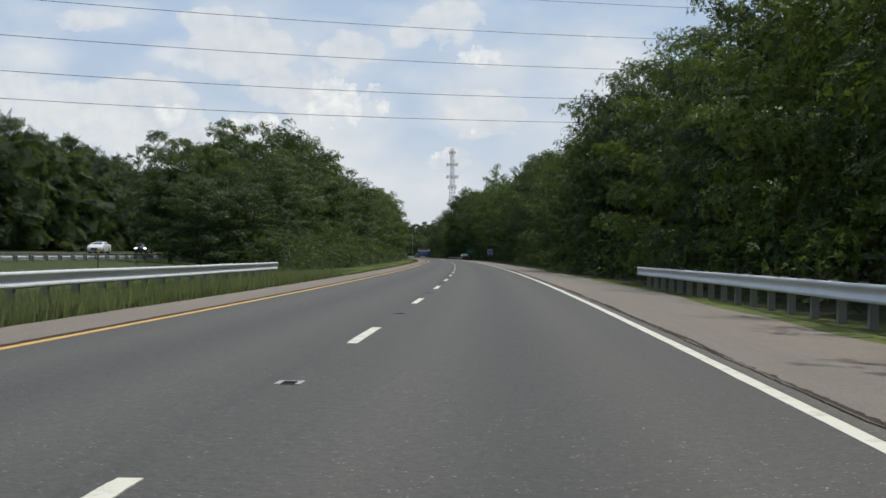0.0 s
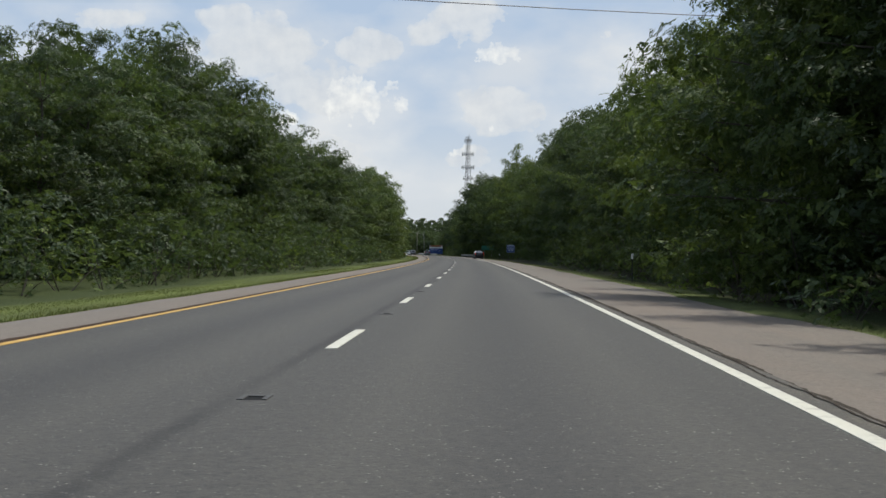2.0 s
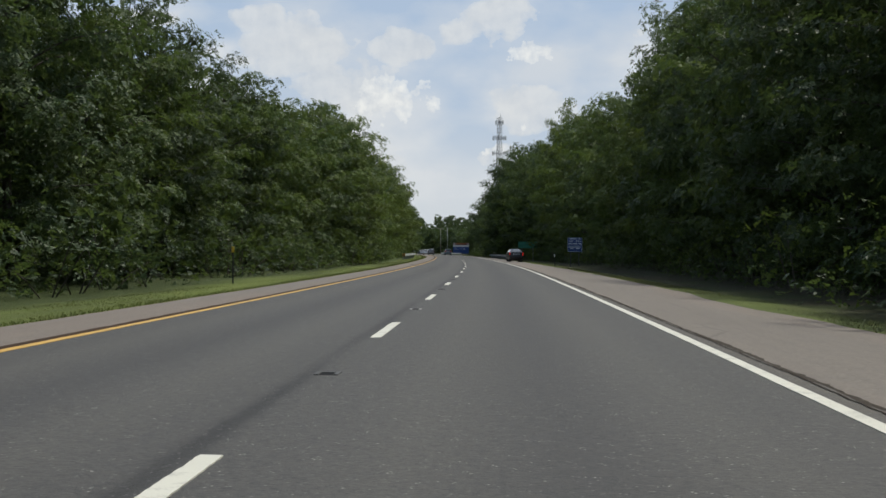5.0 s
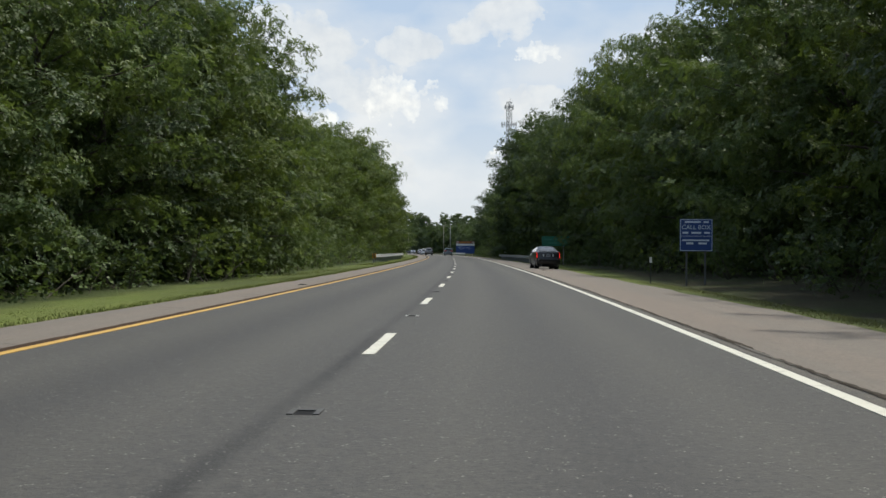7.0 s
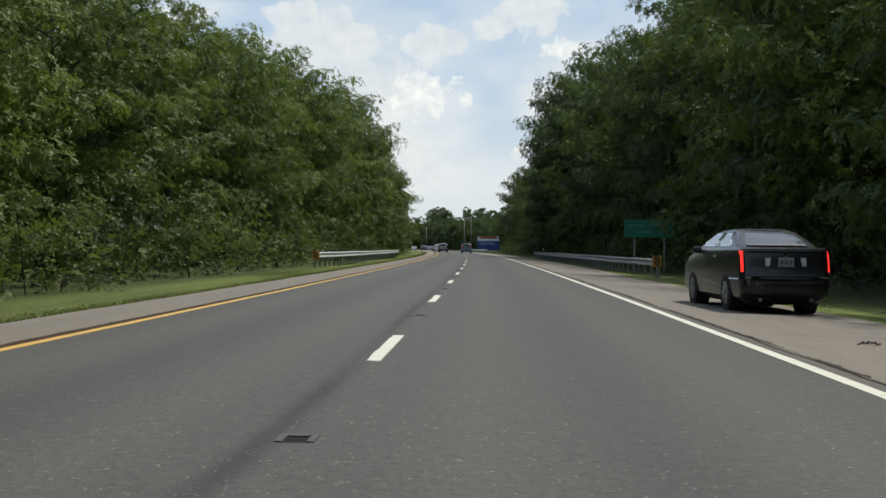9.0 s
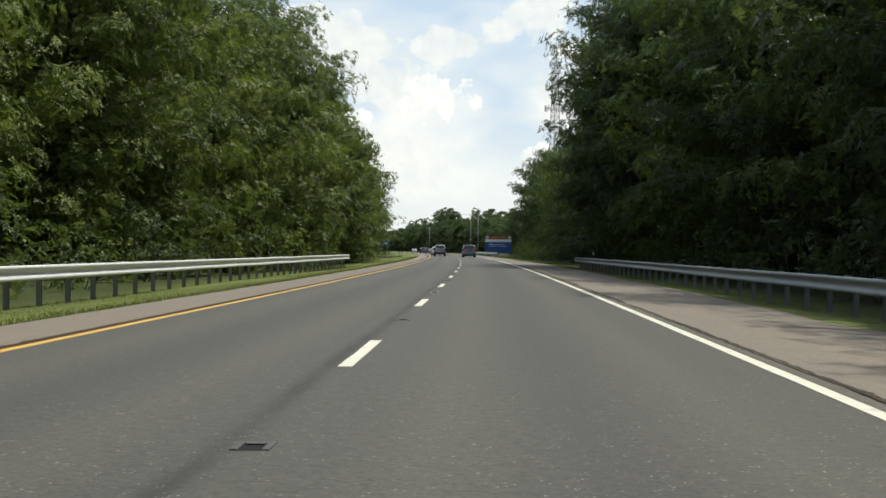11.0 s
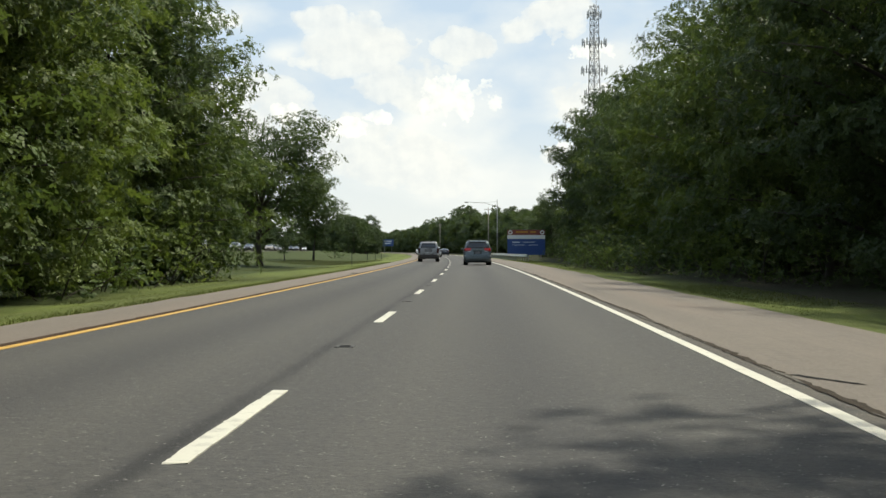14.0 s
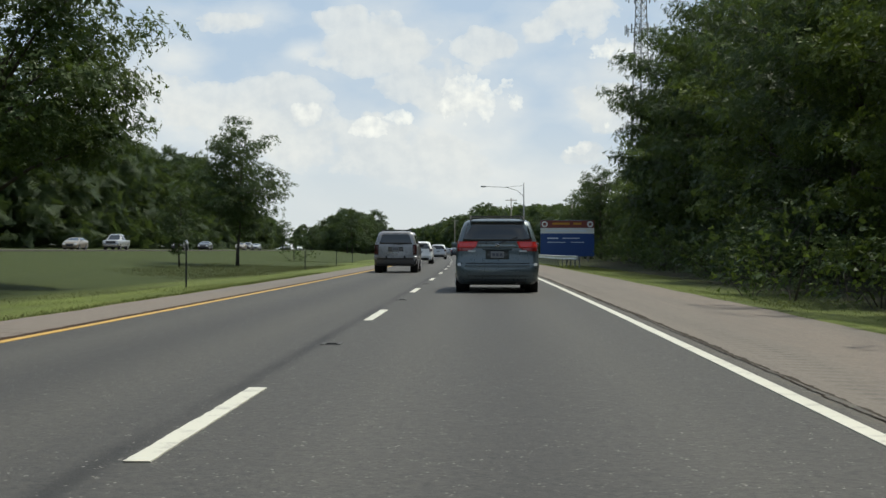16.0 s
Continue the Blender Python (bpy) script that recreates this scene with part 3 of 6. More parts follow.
ribbon("pavement", lambda s: [(3.8, -0.034), (5.4, -0.085), (7.05 + 0.12 * noise.noise((s * 0.35, 1, 5)) + 0.05 * noise.noise((s * 1.6, 3, 5)), -0.135)], -60, 1600, 1.2, "shoulder_paving", thick=0.06).name = "shoulder_right"
ribbon("pavement", lambda s: [(-5.38 + 0.10 * noise.noise((s * 0.35, 7, 5)) + 0.05 * noise.noise((s * 1.6, 8, 5)), -0.052), (-4.6, -0.040), (-3.7, -0.030)], -60, 1600, 1.2, "shoulder_paving", thick=0.06).name = "shoulder_left"
ribbon("road", [(-49.5, 0.99), (-43.0, 1.03), (-36.5, 0.99)], -60, 1500, 6, "asphalt", thick=0.35).name = "opposing_road"
ribbon("trim", lambda s: [(3.625 + 0.008 * noise.noise((s * 2, 0, 1)), 0.006), (3.75 + 0.008 * noise.noise((s * 2, 5, 1)), 0.006)], -60, 1600, 0.7, "white_paint", thick=0.006).name = "edge_line_white"
ribbon("trim", lambda s: [(-3.605 + 0.008 * noise.noise((s * 2, 0, 4)), 0.006), (-3.48 + 0.008 * noise.noise((s * 2, 5, 4)), 0.006)], -60, 1600, 0.7, "yellow_paint", thick=0.006).name = "edge_line_yellow"


def joint_profile(s):
    c = 3.965 + 0.05 * noise.noise((s * 0.5, 1, 8)) + 0.025 * noise.noise((s * 3.0, 1, 8))
    w = 0.11 + 0.07 * max(0.0, 0.3 + noise.noise((s * 0.2, 3, 8))) + 0.03 * noise.noise((s * 2.2, 3, 8))
    e = 0.035 * noise.noise((s * 5.3, 4, 8)) + 0.035 * noise.noise((s * 11.0, 4, 8))
    return [(c - 0.035 + 0.025 * noise.noise((s * 7.1, 1, 3)), -0.003), (c + 0.02, -0.016), (c + max(w, 0.02) + e, -0.038)]


ribbon("trim", joint_profile, -20, 640, 0.1, "crumbled_edge").name = "pavement_joint_right"
ribbon("trim", lambda s: [(-3.93 + 0.05 * noise.noise((s * 2.0, 1, 6)) + 0.03 * noise.noise((s * 7.0, 1, 6)), -0.026), (-3.78, -0.008), (-3.645 + 0.02 * noise.noise((s * 1.2, 3, 6)), 0.0015)], -40, 900, 0.4, "rusty_dirt").name = "pavement_joint_left"
ribbon("trim", [(-36.9, 1.0), (-36.75, 1.0)], -60, 1200, 8, "white_paint", thick=0.004).name = "opposing_edge_line"


def build_lane_lines():
    first = 1.198 * 12.192
    for i in range(-5, 62):
        s0 = first + i * 12.192
        rng = random.Random(i)
        w = 0.062 + 0.004 * rng.random()
        off = 0.015 * (rng.random() - 0.5)
        sm = s0 + 1.62
        verts, faces, n = [], [], 64
        for k in range(n + 1):
            y = -1.62 + 3.24 * k / n
            for x in (-w, w):
                e = 0.006 * (rng.random() - 0.5)
                if x < 0:
                    e += 0.045 * max(0.0, noise.noise((y * 1.1, i * 3.7, 0.5))) * max(0.0, 0.6 + noise.noise((y * 17.0, i * 1.9, 4.5)))
                for z in (0.013, 0.004):
                    verts.append((x + off + e, y + (0.02 * (rng.random() - 0.5) if k in (0, n) else 0), z))
        for k in range(n):
            a = k * 4
            faces += [(a, a + 2, a + 6, a + 4), (a + 1, a, a + 4, a + 5), (a + 2, a + 3, a + 7, a + 6)]
        faces += [(1, 3, 2, 0), (n * 4, n * 4 + 2, n * 4 + 3, n * 4 + 1)]
        ob = put_mesh("lane_dash", verts, faces, "white_paint")
        ob.matrix_basis = on_road(sm, 0)
        tagged(ob, "white painted lane dash with worn edges on dark asphalt", "road marking", "dashes of the lane line")


build_lane_lines()


def build_studs():
    """Recessed reflector castings midway between the dashes."""
    bm = bmesh.new()
    bx(bm, (-0.082, 0, 0), (0.042, 0.28, 0.02), 0.006)
    bx(bm, (0.082, 0, 0), (0.042, 0.28, 0.02), 0.006)
    bx(bm, (0, 0.12, -0.001), (0.15, 0.06, 0.016), 0.005)
    ob = part("casting", bm, "stud_iron")
    lens = part("reflector", bx(bmesh.new(), (0, 0.06, 0.003), (0.10, 0.03, 0.016), 0.004), "stud_iron")
    pad = part("pad", bx(bmesh.new(), (0, -0.02, -0.004), (0.17, 0.26, 0.012)), "tar")
    painted = ob.data.copy()
    painted.materials.clear()
    painted.materials.append(MATS["stud_painted"])
    datas = (ob.data, lens.data, pad.data)
    for o in (ob, lens, pad):
        bpy.data.objects.remove(o)
    for i in range(0, 56):
        e = empty("road_stud", on_road(10.05 + i * 12.192 - (0.8 if i == 33 else 0.0), 0.02, 0.004))
        pale = i in (0, 14, 19, 30, 33)
        tagged(e, ("iron road reflector casting smeared with white paint" if pale else "dark iron road reflector casting set in the asphalt"), "road stud", "studs of the lane line")
        for nm, d in zip(("casting", "reflector", "pad"), datas):
            shared(nm, painted if pale and nm == "casting" else d, e, Matrix())


build_studs()


def shoulder_z(u):
    return float(np.interp(u, [-5.35, -4.6, -3.7, 3.8, 5.4, 7.05], [-0.052, -0.040, -0.030, -0.034, -0.085, -0.135]))


def crack(s0, u0, s1, u1, wide, seed):
    """A dark filled crack across the shoulder."""
    verts, faces, n = [], [], 26
    for i in range(n + 1):
        q = i / n
        s = s0 + (s1 - s0) * q + 0.09 * noise.noise((q * 5, seed, 0.2))
        u = u0 + (u1 - u0) * q
        w = wide * (0.35 + 0.9 * abs(noise.noise((q * 8, seed, 5.1)))) * min(1.0, 6 * q + 0.1, 6 * (1 - q) + 0.1)
        for d in (-w, w):
            verts.append(road(s + d, u, shoulder_z(u) + 0.005))
    for i in range(n):
        a = 2 * i
        faces.append((a, a + 2, a + 3, a + 1))
    tagged(put_mesh("pavement_crack", verts, faces, "tar"), kind="structure")


crack(109.9, 4.25, 109.7, 5.2, 0.05, 1)
crack(115.3, 5.8, 114.7, 7.0, 0.05, 2)
crack(446.4, 4.1, 445.7, 4.55, 0.16, 3)
crack(512.4, -4.9, 512.0, -3.8, 0.03, 4)
crack(513.1, -5.2, 512.9, -4.1, 0.02, 5)
crack(300.2, 4.4, 299.6, 6.7, 0.03, 6)
crack(261.0, 4.2, 260.2, 5.6, 0.04, 7)


# ---- trees and plants ----
def leaf_cloud(rng, centres, normals, size):
    """One small pointed leaf (a triangle) for each centre; returns the corner array."""
    n = len(centres)
    nr = normals + rng.normal(0, 0.42, (n, 3)) + np.array([0, 0, 0.1])
    nr /= np.linalg.norm(nr, axis=1)[:, None] + 1e-9
    t = np.cross(nr, rng.normal(0, 1, (n, 3)))
    t /= np.linalg.norm(t, axis=1)[:, None] + 1e-9
    b = np.cross(nr, t)
    ln = size * rng.uniform(0.65, 1.35, n)[:, None]
    wd = ln * rng.uniform(0.46, 0.74, n)[:, None]
    droop = np.array([0, 0, -1.0]) * ln * 0.08
    v = np.empty((n, 3, 3))
    v[:, 0], v[:, 1], v[:, 2] = centres - t * wd - b * ln * 0.4, centres + t * wd - b * ln * 0.4, centres + b * ln * 0.75 + droop
    return v


def tri_mesh(name, v, mat):
    me = bpy.data.meshes.new(name)
    n = len(v)
    me.vertices.add(n * 3), me.loops.add(n * 3), me.polygons.add(n)
    me.vertices.foreach_set("co", v.reshape(-1).astype(np.float32))
    me.loops.foreach_set("vertex_index", np.arange(n * 3, dtype=np.int32))
    me.polygons.foreach_set("loop_start", np.arange(0, n * 3, 3, dtype=np.int32))
    me.update(calc_edges=True)
    me.materials.append(MATS[mat])
    return me


def crown_points(rng, height, radius, base, clumps, per, shape=1.0, sparse=0.0):
    """Leaf places in many flattened clumps that fill an uneven crown. Returns places, outward directions and clump centres."""
    cs, sizes = [], []
    lobes = [(rng.uniform(0, 6.28), rng.uniform(0.6, 1.25)) for _ in range(7)]
    for i in range(clumps):
        h = base + (height - base) * ((i + rng.random()) / clumps) ** 0.92
        q = (h - base) / (height - base)
        r = radius * (0.62 + 0.38 * math.sin(math.pi * min(1, q * 0.9 + 0.14))) if q < 0.55 else radius * max(0.05, (1 - ((q - 0.55) / 0.45) ** 1.9)) ** 0.62
        r *= shape if q < 0.2 else 1.0
        a = i * 2.39996 + rng.normal(0, 0.6)
        near = max(math.cos(a - la) * lr for la, lr in lobes)
        k = r * math.sqrt(rng.uniform(0.2, 1.0)) * (0.78 + 0.3 * near) * rng.uniform(0.85, 1.1)
        size = rng.uniform(0.7, 1.6) * radius / 4.6 * (1.0 if q < 0.8 else 0.72)
        cs.append((k * math.cos(a), k * math.sin(a), min(h + rng.normal(0, 0.35), height - size * 0.4)))
        sizes.append(size)
    cs = np.array(cs)
    pts, nrm = [], []
    for c, size in zip(cs, sizes):
        m = int(per * size ** 1.6 * rng.uniform(0.7, 1.3) * (1 - sparse * rng.random()))
        d = rng.normal(0, 1, (m, 3))
        d[:, 2] = np.abs(d[:, 2]) * np.where(rng.random(m) < 0.72, 1, -1)
        d /= np.linalg.norm(d, axis=1)[:, None]
        rad = rng.uniform(0.3, 1.0, m) ** 0.3
        p = d * rad[:, None] * np.array([1.2, 1.2, 0.52]) * size
        p += rng.normal(0, 0.13, (m, 3))
        p[:, 2] -= 0.05 * (p[:, 0] ** 2 + p[:, 1] ** 2) / size
        pts.append(c + p)
        nrm.append(d * 0.55 + c * np.array([0.06, 0.06, 0.0]) + np.array([0, 0, 0.35]))
    return np.concatenate(pts), np.concatenate(nrm), cs


def bough_points(rng, height, radius, base, boughs, per, shape=1.0, sparse=0.0, vase=False):
    """Leaf places on layered boughs: pads of foliage along limbs that rise from the axis and droop at the tip, with open shade between them."""
    pts, nrm, limbs = [], [], []
    lobes = [(rng.uniform(0, 6.28), rng.uniform(0.0, 1.0), rng.uniform(0.12, 0.30)) for _ in range(6)]
    for i in range(boughs):
        q = (i + rng.random()) / boughs
        h = base + (height - base) * q ** 0.94
        r = radius * (0.66 + 0.34 * math.sin(math.pi * min(1, q * 0.9 + 0.14))) if q < 0.55 else radius * max(0.08, 1 - ((q - 0.55) / 0.45) ** 2.4) ** 0.55
        r *= shape if q < 0.2 else 1.0
        a = i * 2.39996 + rng.normal(0, 0.4)
        bulge = sum(w * math.exp(-((math.remainder(a - la, 6.2832) / 0.7) ** 2 + ((q - lq) / 0.22) ** 2)) for la, lq, w in lobes)
        ln = r * (rng.uniform(0.84, 1.14) + bulge)
        rise, inner = 0.15 + 0.55 * q, 0.20
        if vase:
            ln = radius * (0.74 + 0.30 * math.sin(math.pi * (0.15 + 0.75 * q))) * math.sqrt(rng.uniform(0.30 if q > 0.6 else 0.75, 1.1))
            rise, inner = (h - base * (0.45 + 0.55 * q)) / ln, 0.55
        side = np.array([-math.sin(a), math.cos(a), 0.0])
        way = np.array([math.cos(a), math.sin(a), 0.0])
        n = max(2, int(ln / 0.50))
        for j in range(n):
            f = inner + (1 - inner) * (j + 0.8 * rng.random()) / n
            c = way * ln * f + side * rng.normal(0, 0.15) * ln * f
            c[2] = min(h - ln * rise * (1 - f) - 0.16 * ln * max(0, f - 0.55) + rng.normal(0, 0.22), height - 0.3)
            size = rng.uniform(0.65, 1.25) * (radius / 4.8) ** 0.6 * (1.12 - 0.3 * f)
            m = int(per * size ** 1.7 * rng.uniform(0.7, 1.3) * (1 - sparse * rng.random()))
            d = rng.normal(0, 1, (m, 3))
            d[:, 2] = np.abs(d[:, 2]) * np.where(rng.random(m) < 0.78, 1, -1)
            d /= np.linalg.norm(d, axis=1)[:, None]
            p = d * (rng.uniform(0.25, 1.0, m) ** 0.35)[:, None] * np.array([1.15, 1.15, 0.58]) * size + rng.normal(0, 0.08, (m, 3))
            p[:, 2] -= 0.16 * (p[:, 0] ** 2 + p[:, 1] ** 2) / size
            pts.append(c + p)
            nrm.append(d * 0.75 + way * 0.45 + np.array([0, 0, 0.30]))
        limbs.append((way * ln * 0.8, h - ln * rise * 0.2, h - ln * rise))
    return np.concatenate(pts), np.concatenate(nrm), limbs


def make_tree(seed, height, radius, base, boughs, per, leaf, mat, lean=0.0, trunk=None, shape=1.0, sparse=0.0, name="tree", vase=False):
    rng = np.random.default_rng(seed)
    e = empty(name)
    p, nr, limbs = bough_points(rng, height, radius, base, boughs, per, shape, sparse, vase)
    crown = new("crown", tri_mesh("crown", leaf_cloud(rng, p, nr, leaf), mat))
    adopt(crown, e)
    bm = bmesh.new()
    r0 = trunk or height * 0.014
    n = 7
    axis = [Vector((lean * (i / n) ** 2 * height * 0.1 + 0.12 * math.sin(i * 1.3 + seed), 0.1 * math.cos(i * 1.7 + seed), height * 0.9 * i / n - 0.35 * (i == 0))) for i in range(n + 1)]
    tube(bm, axis, [r0 * (1.35 if i == 0 else 1 - 0.88 * i / n) for i in range(n + 1)], 8)
    for way, tip, root in limbs[:: max(1, len(limbs) // 20)]:
        i = min(n - 1.0, max(0.3, root / (height * 0.9) * n))
        a = axis[int(i)].lerp(axis[min(n, int(i) + 1)], i - int(i))
        end = Vector((way[0], way[1], tip))
        mid = a.lerp(end, 0.5) + Vector((0, 0, 0.08 * (end - a).length))
        rr = r0 * 0.40 * (1 - 0.6 * root / height)
        tube(bm, [a, mid, end], [rr, rr * 0.6, rr * 0.18], 5)
    part("trunk", bm, "bark", e, smooth=True)
    return e


class Kind:
    """A kind of plant: the first placing uses the thing itself, the others copy it."""

    def __init__(self, ob, label, category, group, size):
        self.ob, self.used, self.size = tagged(ob, label, category, group), False, size

    def place(self, s, u, turn, scale, tall=1.0):
        p = road(s, u, ground_z(u) - 0.05)
        if not self.used:
            self.used = True
            self.ob.matrix_basis = pose(p.x, p.y, p.z, 0, 0, turn)
            return self.ob
        return copy_thing(self.ob, pose(p.x, p.y, p.z, 0, 0, turn) @ Matrix.Diagonal((scale, scale, scale * tall, 1)))


EDGE_KINDS = ((11, 16, 5.0, 1.2, 29, 42, 0.33, "leaves", 0.0), (12, 15, 4.7, 0.9, 27, 42, 0.33, "leaves", 0.5), (13, 18, 5.2, 2.0, 31, 40, 0.34, "leaves_shaded", 0.0),
              (14, 14, 4.6, 0.5, 26, 42, 0.33, "leaves_bright", -0.4), (15, 17, 4.5, 1.4, 30, 42, 0.33, "leaves_bright", 0.2), (16, 17, 4.9, 1.0, 30, 40, 0.34, "leaves_shaded", 0.3))
EDGE_LABELS = {"leaves": "tall leafy green tree at the edge of the roadside woods", "leaves_shaded": "tall tree at the edge of the roadside woods, coloured as in shade", "leaves_bright": "yellow-green leafy tree at the edge of the roadside woods"}
EDGE = [Kind(make_tree(sd, h, r, b0, n, per, lf, mt, ln), EDGE_LABELS[mt], "tree", "trees of the roadside woods", h) for sd, h, r, b0, n, per, lf, mt, ln in EDGE_KINDS]
INNER = [Kind(make_tree(21, 17, 4.8, 2.0, 28, 22, 0.56, "leaves_shaded"), "dark leafy tree deep in the roadside woods", "tree", "trees deep in the woods", 17),
         Kind(make_tree(22, 18, 5.0, 1.5, 28, 22, 0.56, "leaves"), "green leafy tree deep in the roadside woods", "tree", "trees deep in the woods", 18)]


def make_shrub(seed, mat):
    rng = np.random.default_rng(seed)
    p, nr, cs = crown_points(rng, 2.2, 1.35, 0.1, 24, 46, 1.0)
    e = empty("shrub")
    adopt(new("foliage", tri_mesh("foliage", leaf_cloud(rng, p, nr, 0.19), mat)), e)
    bm = bmesh.new()
    for c in cs[::6]:
        tube(bm, [Vector((c[0] * 0.12, c[1] * 0.12, -0.1)), Vector((c[0] * 0.6, c[1] * 0.6, c[2] * 0.6)), Vector(c)], [0.02, 0.014, 0.006], 4)
    part("stem", bm, "bark", e)
    return e


SHRUBS = [Kind(make_shrub(31, "leaves"), "low green shrub at the foot of the woods", "shrub", "shrubs along the woods", 2.2),
          Kind(make_shrub(32, "leaves_shaded"), "low green shrub at the foot of the woods, coloured as in shade", "shrub", "shrubs along the woods", 2.2),
          Kind(make_shrub(33, "leaves_bright"), "low yellow-green shrub at the foot of the woods", "shrub", "shrubs along the woods", 2.2)]


def row(kinds, s0, s1, step, where, top, seed, weights=None, jitter=1.2):
    """Trees along the road; where(s) gives u, top(s) their height."""
    rng = random.Random(seed)
    s = s0
    while s < s1:
        k = rng.choices(kinds, weights)[0] if weights else rng.choice(kinds)
        h = top(s) * rng.uniform(0.97, 1.13)
        sc = min(1.25, max(0.62, (h / k.size) ** 0.7))
        k.place(s, where(s) + rng.uniform(-jitter, jitter), rng.uniform(0, 360), sc, h / k.size / sc)
        s += step * rng.uniform(0.75, 1.25)


def table(*rows):
    xs, ys = [r[0] for r in rows], [r[1] for r in rows]
    return lambda s: float(np.interp(s, xs, ys))


RIGHT_TOP = table((-30, 15), (40, 14.6), (60, 14.2), (84, 14), (95, 14.2), (110, 12.5), (150, 13.2), (175, 14), (215, 17), (245, 18.5), (275, 18.0), (310, 18.0), (335, 18.0), (360, 18.8), (375, 19), (388, 19), (400, 19), (424, 21.5), (436, 22.5), (450, 21.5), (470, 21.5), (490, 19.5), (505, 17), (531, 16), (560, 16), (605, 20.5), (622, 16), (650, 12), (668, 11))
RIGHT_U = table((-30, 15), (70, 14.5), (90, 12.6), (97, 12.2), (115, 14.2), (150, 14.6), (200, 16), (245, 17), (300, 17), (340, 16.6), (355, 16.0), (370, 15.6), (384, 16.0), (392, 15.4), (400, 14.4), (408, 14.8), (416, 15.8), (425, 14.6), (431, 13.4), (440, 15.2), (449, 19), (473, 19), (488, 16.5), (515, 16), (545, 17.2), (570, 18.5), (605, 21.4), (640, 23.2), (668, 24.0))
LEFT_TOP = table((84, 7.0), (106, 7.6), (120, 9.2), (150, 14.6), (165, 14.5), (200, 13), (230, 13.8), (262, 12.8), (283, 15), (300, 15.4), (318, 13.4), (342, 13.0), (358, 15.2), (395, 17), (425, 15.5), (448, 20.5), (458, 16), (470, 14), (480, 14), (497, 13.6))
LEFT_U = table((84, -22), (106, -19), (125, -17.5), (153, -19.5), (170, -17.5), (230, -16), (270, -14), (300, -13.8), (340, -16), (380, -17), (430, -14.5), (450, -16), (470, -13.6), (500, -14.2))
# the weights put sun and shade into the leaf colour, stretch by stretch
row(EDGE, -30, 288, 7.2, RIGHT_U, RIGHT_TOP, 1, [2.4, 1.6, 3.6, 0.9, 1.0, 3.6], 0.9)
row(EDGE, 288, 366, 7.2, RIGHT_U, RIGHT_TOP, 3, [3, 3, 1.2, 2, 2, 1.2], 0.9)
row(EDGE, 366, 668, 7.2, RIGHT_U, RIGHT_TOP, 12, [2.6, 2.0, 2.6, 1.2, 1.6, 2.6], 0.9)
row(INNER, -25, 672, 9.5, lambda s: RIGHT_U(s) + 6.0, lambda s: RIGHT_TOP(s) + 0.4, 2)
row(EDGE, 101, 245, 7.0, LEFT_U, LEFT_TOP, 4, [0.8, 0.7, 5, 0.1, 0.1, 5], 0.9)
row(EDGE, 245, 300, 7.0, LEFT_U, LEFT_TOP, 7, [2, 3, 1, 2.5, 2.5, 1], 0.9)
row(EDGE, 300, 496, 7.0, LEFT_U, LEFT_TOP, 5, [1.2, 2.2, 0.2, 5, 5, 0.2], 0.9)
row(INNER, 114, 494, 9.5, lambda s: LEFT_U(s) - 6.0, lambda s: LEFT_TOP(s) + 0.3, 6)


def stand(kind, s, u, h, turn=0.0, wide=1.0):
    """One tree of a set height."""
    k = EDGE[kind]
    sc = (h / k.size) ** 0.7 * wide
    k.place(s, u, turn, sc, h / k.size / sc)


for kind, s, u, h, turn in ((2, 425.5, 14.3, 21, 60), (5, 430, 12.8, 22.5, 120), (5, 436, 12.7, 22, 200), (2, 418, 16.2, 19, 300), (5, 443, 13.2, 22, 20), (0, 95, 11.9, 15, 140), (2, 246, 17, 20.5, 10), (5, 604, 19.2, 21.5, 55),
                           (3, 281, -12.6, 13.2, 100), (0, 286, -12.2, 11.5, 10), (1, 153, -20.5, 17, 40), (0, 160, -17.5, 15.5, 75), (4, 447, -15.2, 22.5, 15), (3, 438, -13.2, 17, 90), (4, 396, -15.4, 18.5, 33), (3, 467, -12.6, 15.8, 20), (4, 459, -12.9, 16.5, 260), (3, 451, -13.0, 15, 200), (0, 456, -10.8, 12.8, 50), (3, 472, -11.2, 11.2, 310), (1, 498, -13.6, 14.4, 130), (0, 488, -13.4, 14.2, 10)):
    stand(kind, s, u, h, turn)
for kind, s, u, h, turn, wide in ((4, 390, 19.6, 28.5, 30, 0.68), (3, 382, 21.0, 24, 80, 0.75), (0, 398, 19.0, 21, 10, 0.85), (5, 441, 13.4, 23.5, 80, 0.95), (2, 655, 18.2, 11.5, 40, 0.9), (5, 667, 18.4, 11.5, 150, 0.9), (2, 679, 19, 10.5, 250, 0.9)):
    stand(kind, s, u, h, turn, wide)


def shrub_row(s0, s1, step, where, seed, weights, big=1.0):
    rng = random.Random(seed)
    s = s0
    while s < s1:
        k = rng.choices(SHRUBS, weights)[0]
        k.place(s, where(s) + rng.uniform(-0.7, 0.9), rng.uniform(0, 360), rng.uniform(0.55, 1.25) * big, rng.uniform(0.7, 1.15))
        s += step * rng.uniform(0.5, 1.5)


shrub_row(10, 505, 3.6, lambda s: max(RIGHT_U(s) - 4.1, 11.2 if 336 < s < 442 else 0.0), 8, [2, 3, 1], 1.25)
shrub_row(505, 668, 3.8, lambda s: RIGHT_U(s) - 5.0, 9, [2, 3, 1], 1.2)
